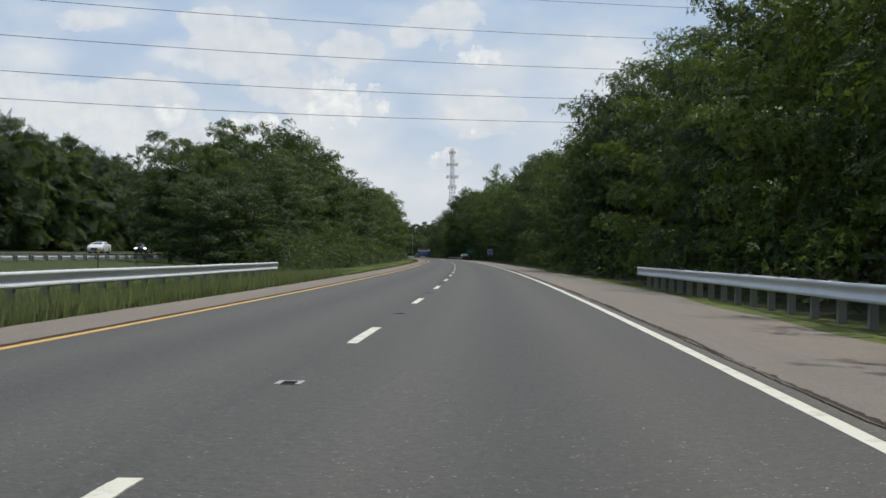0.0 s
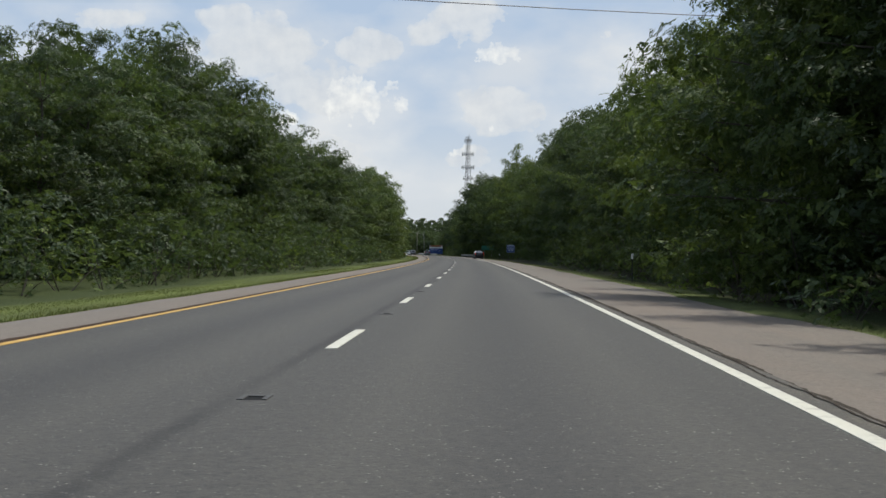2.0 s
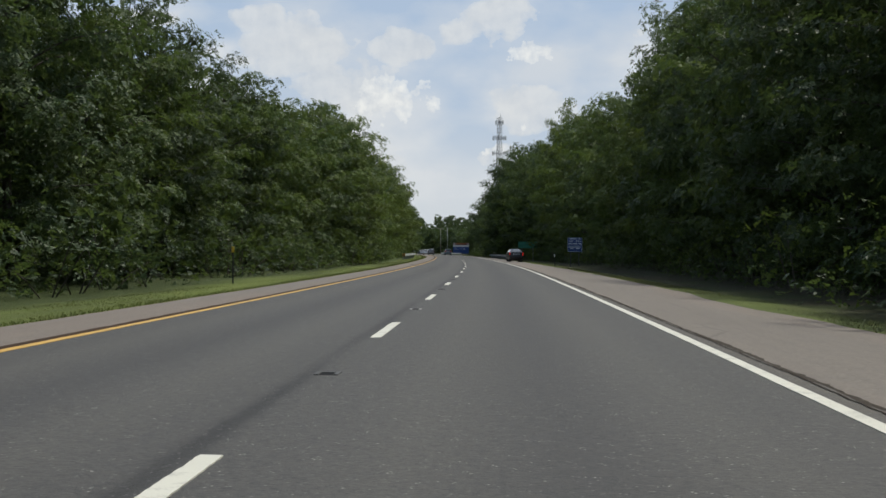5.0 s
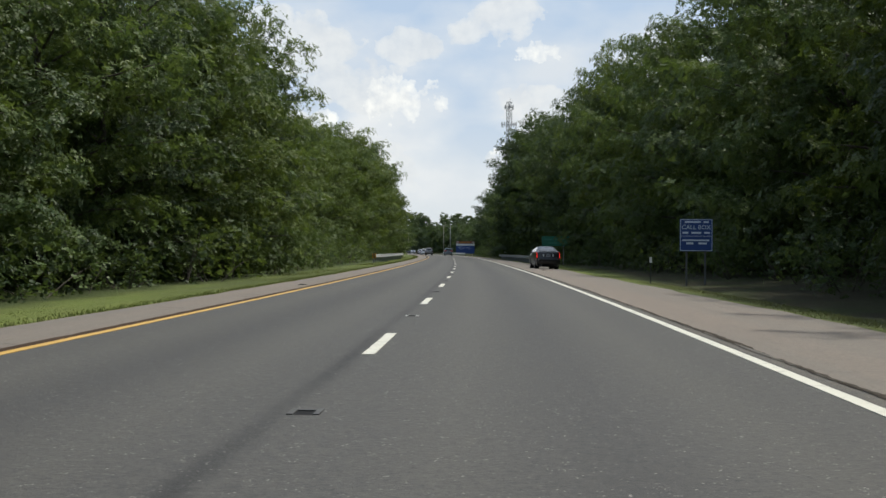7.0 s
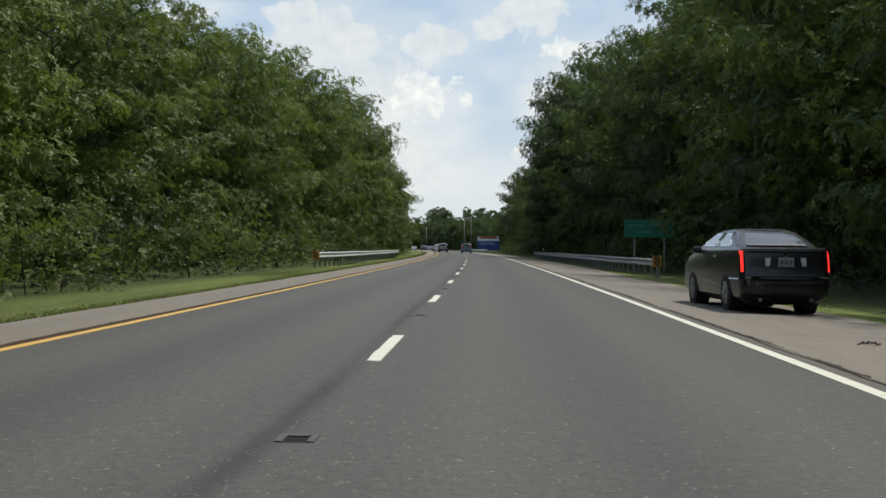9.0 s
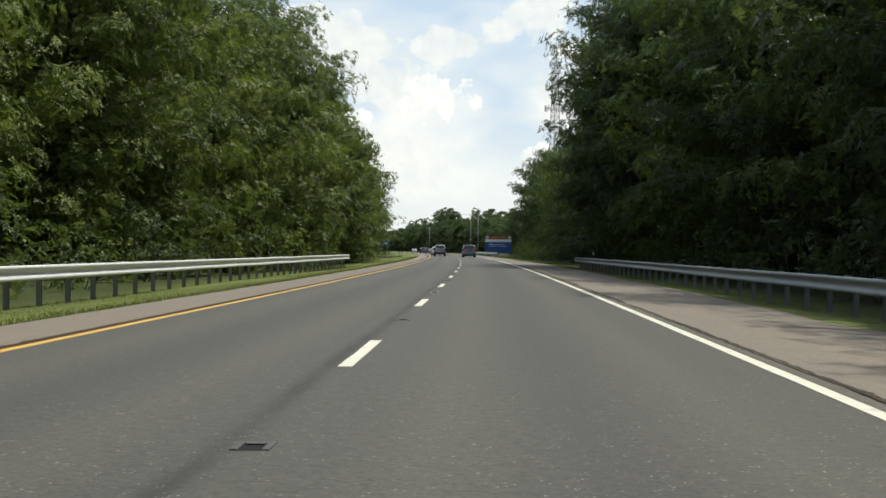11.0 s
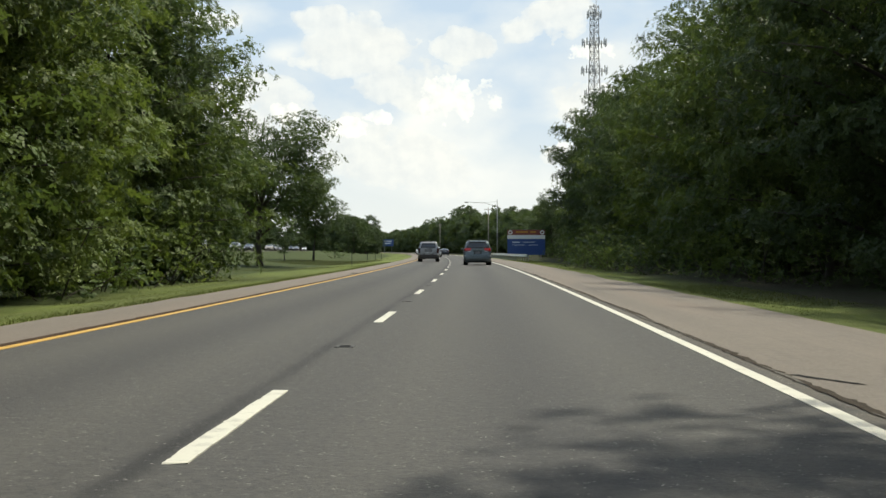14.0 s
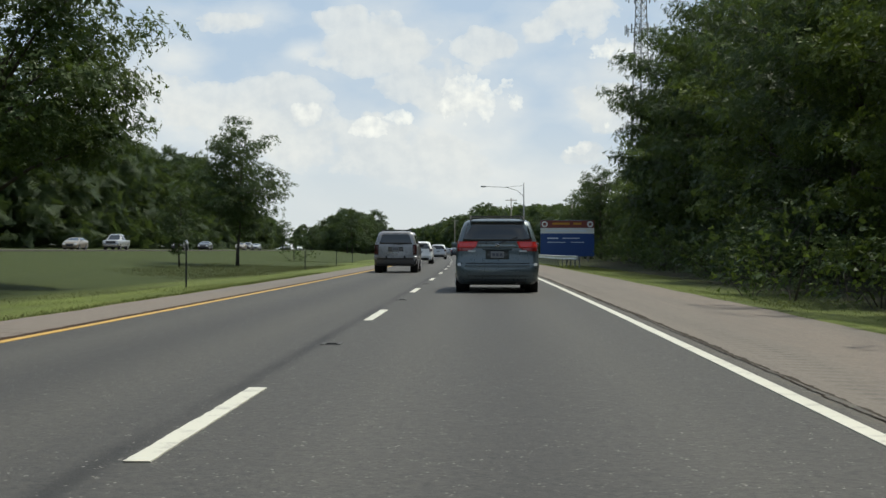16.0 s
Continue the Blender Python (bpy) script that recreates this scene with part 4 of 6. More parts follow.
# nearly all shade-coloured shrubs here, for a stretch under cloud
shrub_row(97, 252, 3.4, lambda s: max(LEFT_U(s) + 3.8, -12.0), 10, [0.4, 6, 0.1], 1.35)
shrub_row(252, 496, 3.4, lambda s: max(LEFT_U(s) + 3.8, -12.0), 11, [3, 2, 2], 1.35)


def undergrowth(s0, s1, step, where, seed, mat):
    """The thicket behind the first shrubs, joined."""
    rng = np.random.default_rng(seed)
    vs = []
    s = s0
    while s < s1:
        u = where(s) + rng.uniform(-0.8, 0.8)
        p, nr, cs = crown_points(rng, rng.uniform(2.6, 4.6), rng.uniform(2.0, 3.0), 0.1, 22, 30, 1.0)
        vs.append(leaf_cloud(rng, p + np.array(road(s, u, ground_z(u))), nr, 0.26))
        s += step * rng.uniform(0.6, 1.4)
    tagged(new("undergrowth", tri_mesh("undergrowth", np.concatenate(vs), mat)), "dense green undergrowth below the roadside trees", "undergrowth", kind="stuff")


undergrowth(102, 300, 4.5, lambda s: max(LEFT_U(s) + 1.2, -14.6), 14, "leaves_shaded")
undergrowth(101, 175, 4.0, lambda s: LEFT_U(s) - 2.6, 17, "leaves_shaded")
undergrowth(300, 497, 4.5, lambda s: LEFT_U(s) + 1.4, 15, "leaves")
undergrowth(12, 664, 4.5, lambda s: RIGHT_U(s) - 0.8, 16, "leaves_shaded")

# lone trees in the open median
LONE = "broad vase-shaped leafy tree alone on the mown median grass"
big = Kind(make_tree(41, 13.1, 6.0, 5.2, 44, 60, 0.26, "leaves", 0.3, 0.26, 0.9, 0.3, "median_tree", True), LONE, "tree", "lone trees of the median", 12.4)
big.place(538, -15.0, 40, 1)
slim = Kind(make_tree(42, 11.8, 3.9, 2.8, 26, 70, 0.28, "leaves_shaded", 0.5, 0.13, 0.5, 0.1, "median_tree"), "slender open-crowned tree alone on the mown median grass", "tree", "lone trees of the median", 11.2)
slim.place(600, -16.9, 10, 1)
pair = Kind(make_tree(43, 12, 3.6, 2.0, 24, 36, 0.40, "leaves_shaded", -0.3, 0.16, 0.5, 0.4, "median_tree"), "dark uneven tree standing in the grass median", "tree", "lone trees of the median", 12)
pair.place(838, -21, 0, 1)
for s, u, sc, tl in ((846, -17.5, 0.85, 0.9), (858, -23, 1.0, 1.05), (868, -19, 0.75, 0.85), (905, -13, 0.8, 1.0), (770, -33, 0.7, 0.8), (812, -30, 0.65, 0.8), (590, -19.5, 0.42, 1.1)):
    pair.place(s, u, s * 7 % 360, sc, tl)
SHRUBS[1].place(640, -17.3, 30, 1.2, 1.0)
SHRUBS[1].place(641.5, -16.4, 80, 1.0, 1.1)
for s, u, k, sc in ((534, 9.3, 2, 0.8), (531, 9.8, 0, 1.2), (519, 10.4, 2, 1.25), (526, 10.6, 2, 1.0), (126, 9.4, 0, 0.9), (123, 9.7, 2, 0.8), (129, 9.9, 0, 1.1), (118, 10.2, 0, 1.0)):
    SHRUBS[k].place(s, u, s * 11 % 360, sc, 1.0)


def woodland(name, spots, seed, label, dense=9, leaf=0.34):
    """Far woods, of many crowns in one mesh."""
    rng = np.random.default_rng(seed)
    # both halves take the shade-coloured leaves, as woods seen against the sun
    mats = ("leaves_shaded", "leaves_shaded")
    for k in (0, 1):
        vs = []
        for i, (s, u, h, r) in enumerate(spots):
            if i % 2 != k:
                continue
            p, nr, cs = crown_points(rng, h, r, 0.6, 34, dense, 1.0)
            b = road(s, u, ground_z(u))
            vs.append(leaf_cloud(rng, p + np.array(b), nr, leaf * r))
        if vs:
            tagged(new(name, tri_mesh(name, np.concatenate(vs), mats[k])), label, "woods", kind="stuff")


def far_spots():
    rng = random.Random(5)
    out = []
    s = 60.0
    while s < 1150:                                   # beyond the opposing road
        for d in (0, 8):
            out.append((s + rng.uniform(-3, 3), -62 - d - rng.uniform(0, 5), rng.uniform(15, 20) * float(np.interp(s, (470, 520, 640, 800, 870, 950, 1050), (1.0, 1.1, 1.1, 1.25, 1.3, 1.15, 0.8))), rng.uniform(4.5, 6.5)))
        s += 8.5
    s = 700.0
    while s < 1500:                                   # right of the road past the open stretch
        q = min(1, max(0, (s - 740) / 150))
        for d in (0, 9):
            out.append((s + rng.uniform(-3, 3), 34 - 14 * q + d + rng.uniform(0, 5), rng.uniform(6.2, 7.6) + 7 * q, rng.uniform(4.5, 6.5)))
        s += 9
    s = 930.0
    while s < 1500:                                   # left of the road, far
        for d in (0, 9):
            out.append((s + rng.uniform(-3, 3), -15 - d - rng.uniform(0, 6), rng.uniform(9, 15), rng.uniform(4.5, 6)))
        s += 9
    for i in range(40):                               # closing the view where the road goes out of sight
        out.append((1520 + rng.uniform(0, 60), rng.uniform(-60, 60), rng.uniform(14, 20), rng.uniform(6, 8)))
    return out


woodland("far_woods", far_spots(), 77, "dense green far woods beyond the road")
def hill_z(s, u):
    """A wooded rise far ahead, right of the road."""
    return ground_z(u) + float(np.interp(u, (20, 55, 80, 105, 200, 300, 420), (0, 4, 18, 26, 26, 17, 0))) * math.exp(-((s - 1700) / 110) ** 2)


def far_hill():
    ss, us = [1420 + 28 * i for i in range(21)], [20 + 20 * i for i in range(21)]
    verts = [road(s, u, hill_z(s, u) - 0.6) for s in ss for u in us]
    n = len(us)
    faces = [(i * n + j, i * n + j + 1, (i + 1) * n + j + 1, (i + 1) * n + j) for i in range(len(ss) - 1) for j in range(n - 1)]
    tagged(put_mesh("ground", verts, faces, "verge"), kind="structure").name = "ground_hill"
    rng = np.random.default_rng(83)
    vs = []
    for i in range(90):
        s, u = 1560 + 160 * rng.random(), 40 + 230 * (i + rng.random()) / 90
        p, nr, cs = crown_points(rng, rng.uniform(13, 18), rng.uniform(5.5, 8), 0.6, 30, 10, 1.0)
        vs.append(leaf_cloud(rng, p + np.array(road(s, u, hill_z(s, u) - 0.6)), nr, 1.6))
    tagged(new("hill_woods", tri_mesh("hill_woods", np.concatenate(vs), "leaves_shaded")), "dense green woods on the far rise ahead", "woods", kind="stuff")


far_hill()
woodland("deep_woods", [(2 + 8 * i, RIGHT_U(2 + 8 * i) + 13 + (i * 29 % 5) * 0.8, RIGHT_TOP(2 + 8 * i) - 0.5, 5.2) for i in range(84)], 79, "dark green woods behind the roadside trees", 30, 0.14)
woodland("deep_woods", [(140 + 9 * i, LEFT_U(140 + 9 * i) - 11.5 - (i * 29 % 5) * 0.6, LEFT_TOP(140 + 9 * i) - 0.5, 5.0) for i in range(39)], 80, "dark green woods of the median behind its edge trees", 30, 0.14)
woodland("back_woods", [(-40 + 11 * i + (i * 13 % 7), RIGHT_U(-40 + 11 * i) + 21 + 11 * j + (i * 29 % 5), 15.5 + (i * 37 % 5) * 0.8, 6.2) for i in range(66) for j in range(4)], 81, "dark green woods reaching back from the road", 5, 0.26)
woodland("back_woods", [(-40 + 11 * i + (i * 13 % 7), -80 - 11 * j - (i * 29 % 5), 15.5 + (i * 37 % 5) * 0.8, 6.2) for i in range(80) for j in range(3)], 82, "dark green woods beyond the opposing road", 5, 0.26)
woodland("far_woods", [(690 + 7 * i, 24 + 0.4 * i + (i % 3) * 4, 6.4 + (i * 37 % 5) * 0.4, 4.0) for i in range(8)], 78, "green far trees behind the blue roadside board")


def grass_strip(name, s0, s1, u0, u1, count, seed, tall, mat="grass_blades", label="patchy green and straw grass of the mown verge"):
    rng = np.random.default_rng(seed)
    q = rng.random(count)
    ss = s0 + (s1 - s0) * rng.random(count)
    us = u0 + (u1 - u0) * q ** 0.8
    tuft = np.array([noise.noise((a * 0.5, b * 0.9, 3.3)) for a, b in zip(ss[::8], us[::8])]).repeat(8)[:count]
    h = tall * rng.uniform(0.4, 1.3, count) * (1 + 0.7 * tuft)
    a = np.interp(ss, LINE[:, 0], LINE[:, 1])
    x = np.interp(ss, LINE[:, 0], LINE[:, 2]) + us * np.cos(a)
    y = np.interp(ss, LINE[:, 0], LINE[:, 3]) + us * np.sin(a)
    z = np.array([ground_z(b) for b in us]) - 0.05
    d = rng.uniform(0, 2 * math.pi, count)
    w = rng.uniform(0.006, 0.018, count) * (1 + 3 * tall)
    v = np.empty((count, 3, 3))
    c = np.stack([x, y, z], 1)
    t = np.stack([np.cos(d) * w, np.sin(d) * w, np.zeros(count)], 1)
    bend = 0.3 if tall > 0.1 else 0.9
    lean = np.stack([rng.normal(0, bend, count) * h, rng.normal(0, bend, count) * h, h * (1.0 if tall > 0.1 else 0.75) + 0.05], 1)
    v[:, 0], v[:, 1], v[:, 2] = c - t, c + t, c + lean
    tagged(new(name, tri_mesh(name, v, mat)), label, "grass", kind="stuff")


grass_strip("grass", -2, 300, -9.0, -5.3, 90000, 1, 0.022)
grass_strip("grass", 300, 560, -9.0, -5.3, 90000, 2, 0.022)
grass_strip("grass", 480, 640, -20, -8.5, 60000, 6, 0.045, "grass_dull", "longer dull grass of the open median")
grass_strip("grass", 5, 290, 7.0, 8.7, 40000, 3, 0.05, "grass_dull", "sparse dull grass at the edge of the shoulder")
grass_strip("grass", 300, 620, 7.0, 11.0, 70000, 4, 0.03)
grass_strip("grass", 0, 66, -10.5, -5.5, 80000, 5, 0.32, "hay", "tall pale unmown grass round the guard rail")


# ---- guard rails ----
W_BEAM = [(-0.02, 0.155), (0.035, 0.15), (0.05, 0.115), (0.045, 0.08), (-0.025, 0.04), (-0.03, 0.0), (-0.025, -0.04), (0.045, -0.08), (0.05, -0.115), (0.035, -0.15), (-0.02, -0.155)]


def guard_rail(s0, s1, where, side, top, label, post="post_wood", gap=1.905, open_end=True, beam="galvanised"):
    """A W-beam rail on posts. side: +1 when its face looks to smaller u. where(s): the face's u."""
    e = empty("guard_rail", on_road(s0, where(s0), ground_z(where(s0))))
    tagged(e, label, "guard rail")
    inv = e.matrix_basis.inverted()
    prof = [(-x * side, z) for x, z in W_BEAM]
    zc = top - 0.155
    n = int((s1 - s0) / 1.9)
    verts, faces, w = [], [], len(prof)
    for i in range(n + 1):
        s = s0 + (s1 - s0) * i / n
        dz = 0.012 * noise.noise((s * 0.2, side, 0))
        for back in (0.0, 0.012):
            for x, z in prof:
                verts.append(inv @ road(s, where(s) + (x + back * side), zc + z + dz))
    for i in range(n):
        a, b = i * 2 * w, (i + 1) * 2 * w
        for j in range(w - 1):
            faces += [(a + j, a + j + 1, b + j + 1, b + j), (a + w + j + 1, a + w + j, b + w + j, b + w + j + 1)]
        for j in (0, w - 1):
            faces.append((a + j, b + j, b + w + j, a + w + j))
    put_mesh("beam", verts, faces, beam, e, True)
    if post == "post_wood":
        bm = bx(bmesh.new(), (0, 0, -0.6), (0.15, 0.15, 1.45), 0.012)
        blk = bx(bmesh.new(), (0, 0, 0), (0.16, 0.14, 0.34), 0.012)
    else:
        bm = bx(bmesh.new(), (0, 0.05, -0.6), (0.10, 0.008, 1.45))
        bx(bm, (0, -0.05, -0.6), (0.10, 0.008, 1.45)), bx(bm, (0, 0, -0.6), (0.008, 0.1, 1.45))
        blk = bx(bmesh.new(), (0, 0, 0), (0.14, 0.11, 0.34), 0.01)
    a, b = part("post", bm, post, e), part("block", blk, post, e)
    pd, bd = a.data, b.data
    bpy.data.objects.remove(a), bpy.data.objects.remove(b)
    s = s0 + 0.4
    while s < s1:
        z = zc - 0.02 + 0.01 * noise.noise((s, 1, 1))
        shared("post", pd, e, inv @ on_road(s, where(s) + side * 0.27, z))
        shared("block", bd, e, inv @ on_road(s, where(s) + side * 0.12, zc))
        s += gap
    if open_end:                                         # flared end plates
        for s in (s0, s1):
            bm = bx(bmesh.new(), (0, 0, 0), (0.11, 0.035, 0.33), 0.012)
            o = part("end_plate", bm, "galvanised", e, "bright bent steel end plate")
            o.matrix_basis = inv @ on_road(s, where(s), zc)
    return e


guard_rail(-40, 51, table((-40, 7.45), (51, 7.55)), 1, 0.60, "galvanised steel guard rail on grey timber posts beside the shoulder")
guard_rail(-40, 55, table((-40, -6.75), (30, -6.85), (55, -7.2)), -1, 0.68, "galvanised steel guard rail in tall grass beside the median")
# this beam takes the darker steel, its shade being part of the colour
guard_rail(341.5, 436.5, table((341, 8.5), (352, 8.2), (436, 8.05)), 1, 0.55, "galvanised steel guard rail by the woods, coloured darker for their shade", "weathered_steel", beam="galvanised_shaded")
guard_rail(358.5, 436, table((358, -8.4), (368, -8.0), (436, -7.8)), -1, 0.66, "bright galvanised guard rail on steel posts beside the median trees", "weathered_steel")
guard_rail(596, 690, table((596, 9.6), (606, 8.7), (690, 8.6)), 1, 0.58, "galvanised steel guard rail below the blue roadside board", "weathered_steel")
guard_rail(40, 150, table((40, -27), (150, -27)), 1, 0.90, "guard rail on pale posts along the opposing road", "weathered_steel", 3.0)


def hazard_marker(s, u):
    """Striped panel at the blunt end of a rail."""
    e = empty("hazard_marker", on_road(s, u, ground_z(u)))
    tagged(e, "black and amber striped hazard panel at the rail's end", "road sign", "hazard panels")
    part("panel", bx(bmesh.new(), (0, 0, 0.72), (0.42, 0.02, 0.5), 0.006), "hazard_orange", e)
    for i in range(4):
        m = Matrix.Rotation(radians(40), 3, "Y")
        z = 0.56 + 0.115 * i
        part("stripe", bx(bmesh.new(), (0, -0.014, z), (0.34, 0.006, 0.055), 0, m), "black_plastic", e)
    part("post", bx(bmesh.new(), (0, 0.03, 0.3), (0.06, 0.04, 0.9), 0.005), "weathered_steel", e)


hazard_marker(340.9, 8.55)
hazard_marker(357.9, -8.45)


# ---- signs, posts, lamp ----
def lettering(text, height, mat, parent, where, name="lettering"):
    cu = bpy.data.curves.new("text", "FONT")
    cu.body, cu.size, cu.extrude, cu.align_x, cu.align_y = text, height * 1.4, 0.002, "CENTER", "CENTER"
    tmp = new("text", cu)
    me = bpy.data.meshes.new_from_object(tmp.evaluated_get(bpy.context.evaluated_depsgraph_get()))
    bpy.data.objects.remove(tmp)
    me.materials.clear()
    me.materials.append(MATS[mat])
    ob = new(name, me)
    adopt(ob, parent)
    ob.matrix_basis = pose(*where, 90, 0, 0)
    return ob


def bars(parent, mat, rows, y=-0.016):
    for x, z, w, h in rows:
        part("text_bar", bx(bmesh.new(), (x, y, z), (w, 0.004, h)), mat, parent)


def rim(parent, w, h, z, mat, t=0.03, y=-0.014):
    bm = bmesh.new()
    for c, sz in (((0, y, z + h / 2 - t), (w - t, 0.005, t * 0.6)), ((0, y, z - h / 2 + t), (w - t, 0.005, t * 0.6)), ((w / 2 - t, y, z), (t * 0.6, 0.005, h - 2 * t)), ((-w / 2 + t, y, z), (t * 0.6, 0.005, h - 2 * t))):
        bx(bm, c, sz)
    part("border", bm, mat, parent)


def call_box_sign():
    e = empty("road_sign", on_road(272.3, 9.6, ground_z(9.6)))
    tagged(e, "square blue call box sign with pale writing on two steel posts", "road sign")
    zc = 1.99
    part("panel", bx(bmesh.new(), (0, 0, zc), (1.28, 0.016, 1.26), 0.005), "sign_blue", e)
    rim(e, 1.28, 1.26, zc, "sign_text_pale")
    lettering("CALL BOX", 0.17, "sign_text_pale", e, (0, -0.012, zc + 0.30))
    bars(e, "sign_text_pale", [(-0.14, zc + 0.51, 0.62, 0.07), (0.38, zc + 0.51, 0.2, 0.07), (-0.42, zc + 0.09, 0.22, 0.075), (0.0, zc + 0.09, 0.38, 0.075), (0.42, zc + 0.09, 0.22, 0.075),
                               (0, zc - 0.04, 1.2, 0.016), (-0.02, zc - 0.2, 1.05, 0.06), (-0.25, zc - 0.32, 0.28, 0.07), (0.25, zc - 0.32, 0.32, 0.07)])
    for x in (-0.36, 0.36):
        part("post", bx(bmesh.new(), (x, 0.05, 1.0), (0.07, 0.05, 3.1), 0.006), "dark_steel", e)


def green_sign():
    e = empty("road_sign", on_road(358.2, 10.5, ground_z(10.5)))
    tagged(e, "wide green guide sign with faint writing against dark trees", "road sign")
    zc = 2.12 + 0.3
    part("panel", bx(bmesh.new(), (0, 0, zc), (2.86, 0.02, 1.0), 0.006), "sign_green", e)
    rim(e, 2.86, 1.0, zc, "sign_text_green", 0.04)
    bars(e, "sign_text_green", [(-0.75, zc + 0.18, 0.85, 0.13), (0.45, zc + 0.18, 1.05, 0.13), (-0.3, zc - 0.2, 0.95, 0.13), (0.75, zc - 0.2, 0.5, 0.13)])
    for x in (-0.85, 0.85):
        part("post", bx(bmesh.new(), (x, 0.06, 1.1), (0.1, 0.06, 3.2), 0.006), "weathered_steel", e)


def service_board():
    """Large board with a red head, a white band and a blue field."""
    e = empty("service_board", on_road(640, 12.75, ground_z(12.75)))
    tagged(e, "large blue board with white band and red head beside the road", "billboard")
    w, z0, z1 = 5.9, 0.62, 4.55
    part("panel", bx(bmesh.new(), (0, 0, (z0 + z1) / 2), (w, 0.08, z1 - z0), 0.01), "sign_blue", e)
    part("white_band", bx(bmesh.new(), (0, -0.046, 3.42), (w, 0.012, 0.6), 0.003), "sign_white", e)
    part("red_head", bx(bmesh.new(), (0, -0.046, 4.14), (w, 0.012, 0.8), 0.003), "sign_red", e)
    for x in (-2.5, 2.5):
        bm = bmesh.new()
        bmesh.ops.create_cone(bm, cap_ends=True, segments=28, radius1=0.34, radius2=0.34, depth=0.02)
        bmesh.ops.rotate(bm, verts=bm.verts, matrix=Matrix.Rotation(radians(90), 3, "X"))
        bmesh.ops.translate(bm, verts=bm.verts, vec=(x, -0.062, 4.14))
        part("emblem", bm, "sign_white", e, "round white emblem")
        bm = bmesh.new()
        bmesh.ops.create_cone(bm, cap_ends=True, segments=20, radius1=0.17, radius2=0.17, depth=0.02)
        bmesh.ops.rotate(bm, verts=bm.verts, matrix=Matrix.Rotation(radians(90), 3, "X"))
        bmesh.ops.translate(bm, verts=bm.verts, vec=(x, -0.076, 4.14))
        part("emblem_core", bm, "sign_red", e)
    bars(e, "hazard_orange", [(-0.7, 4.2, 1.9, 0.22), (1.1, 4.2, 0.9, 0.22)], -0.056)
    bars(e, "sign_text_pale", [(-1.1, 3.42, 2.6, 0.16), (1.3, 3.42, 1.6, 0.16)], -0.056)
    bars(e, "sign_text_pale", [(-1.6, 2.6, 1.2, 0.14), (0.4, 2.6, 1.9, 0.09), (-1.2, 2.15, 2.0, 0.07), (1.1, 2.15, 1.5, 0.07)], -0.046)
    for x in (-2.3, 0, 2.3):
        part("post", bx(bmesh.new(), (x, 0.12, 1.9), (0.2, 0.16, 5.0), 0.01), "post_wood", e)


def delineator(s, u, h=1.15, tag="sign_white", body="dark_post"):
    e = empty("marker_post", on_road(s, u, ground_z(u)))
    col = {"sign_white": "thin dark marker post with a white plate", "yellow_tag": "thin dark marker post with a yellow plate", "dark_post": "thin dark marker post in the verge grass"}[tag]
    tagged(e, col, "marker post", "marker posts")
    bm = bx(bmesh.new(), (0, 0, h / 2 - 0.15), (0.055, 0.022, h + 0.3), 0.004)
    part("post", bm, body, e)
    if tag != "dark_post":
        part("plate", bx(bmesh.new(), (0, -0.016, h - 0.08), (0.10, 0.008, 0.22), 0.003), tag, e)


call_box_sign()
green_sign()
service_board()
for s, u, h, tag, body in ((119.5, 8.3, 1.2, "sign_white", "dark_post"), (272, 7.8, 1.0, "sign_white", "dark_post"), (429.3, 8.6, 1.2, "sign_white", "dark_post"), (206.5, -8.3, 1.35, "yellow_tag", "dark_post"),
                           (69, -18.8, 1.35, "yellow_tag", "dark_post"), (537.5, -7.7, 1.35, "dark_post", "dark_post"), (578, -9.0, 1.2, "dark_post", "dark_post"), (602, -9.3, 1.2, "dark_post", "dark_post"), (616, -9.1, 1.2, "dark_post", "dark_post")):
    delineator(s, u, h, tag, body)


def sign_back(s, u):
    e = empty("road_sign", on_road(s, u, ground_z(u)))
    tagged(e, "bare metal back of a sign facing the opposing road", "road sign")
    part("panel", bx(bmesh.new(), (0, 0, 2.9), (2.1, 0.02, 1.5), 0.005), "dark_post", e)
    for i in range(4):
        part("brace", bx(bmesh.new(), (0, -0.03, 2.35 + 0.37 * i), (2.15, 0.04, 0.05)), "galvanised", e)
    for x in (-0.7, 0.7):
        part("post", bx(bmesh.new(), (x, -0.05, 1.7), (0.1, 0.08, 4.0), 0.005), "weathered_steel", e)


sign_back(569, -28.7)


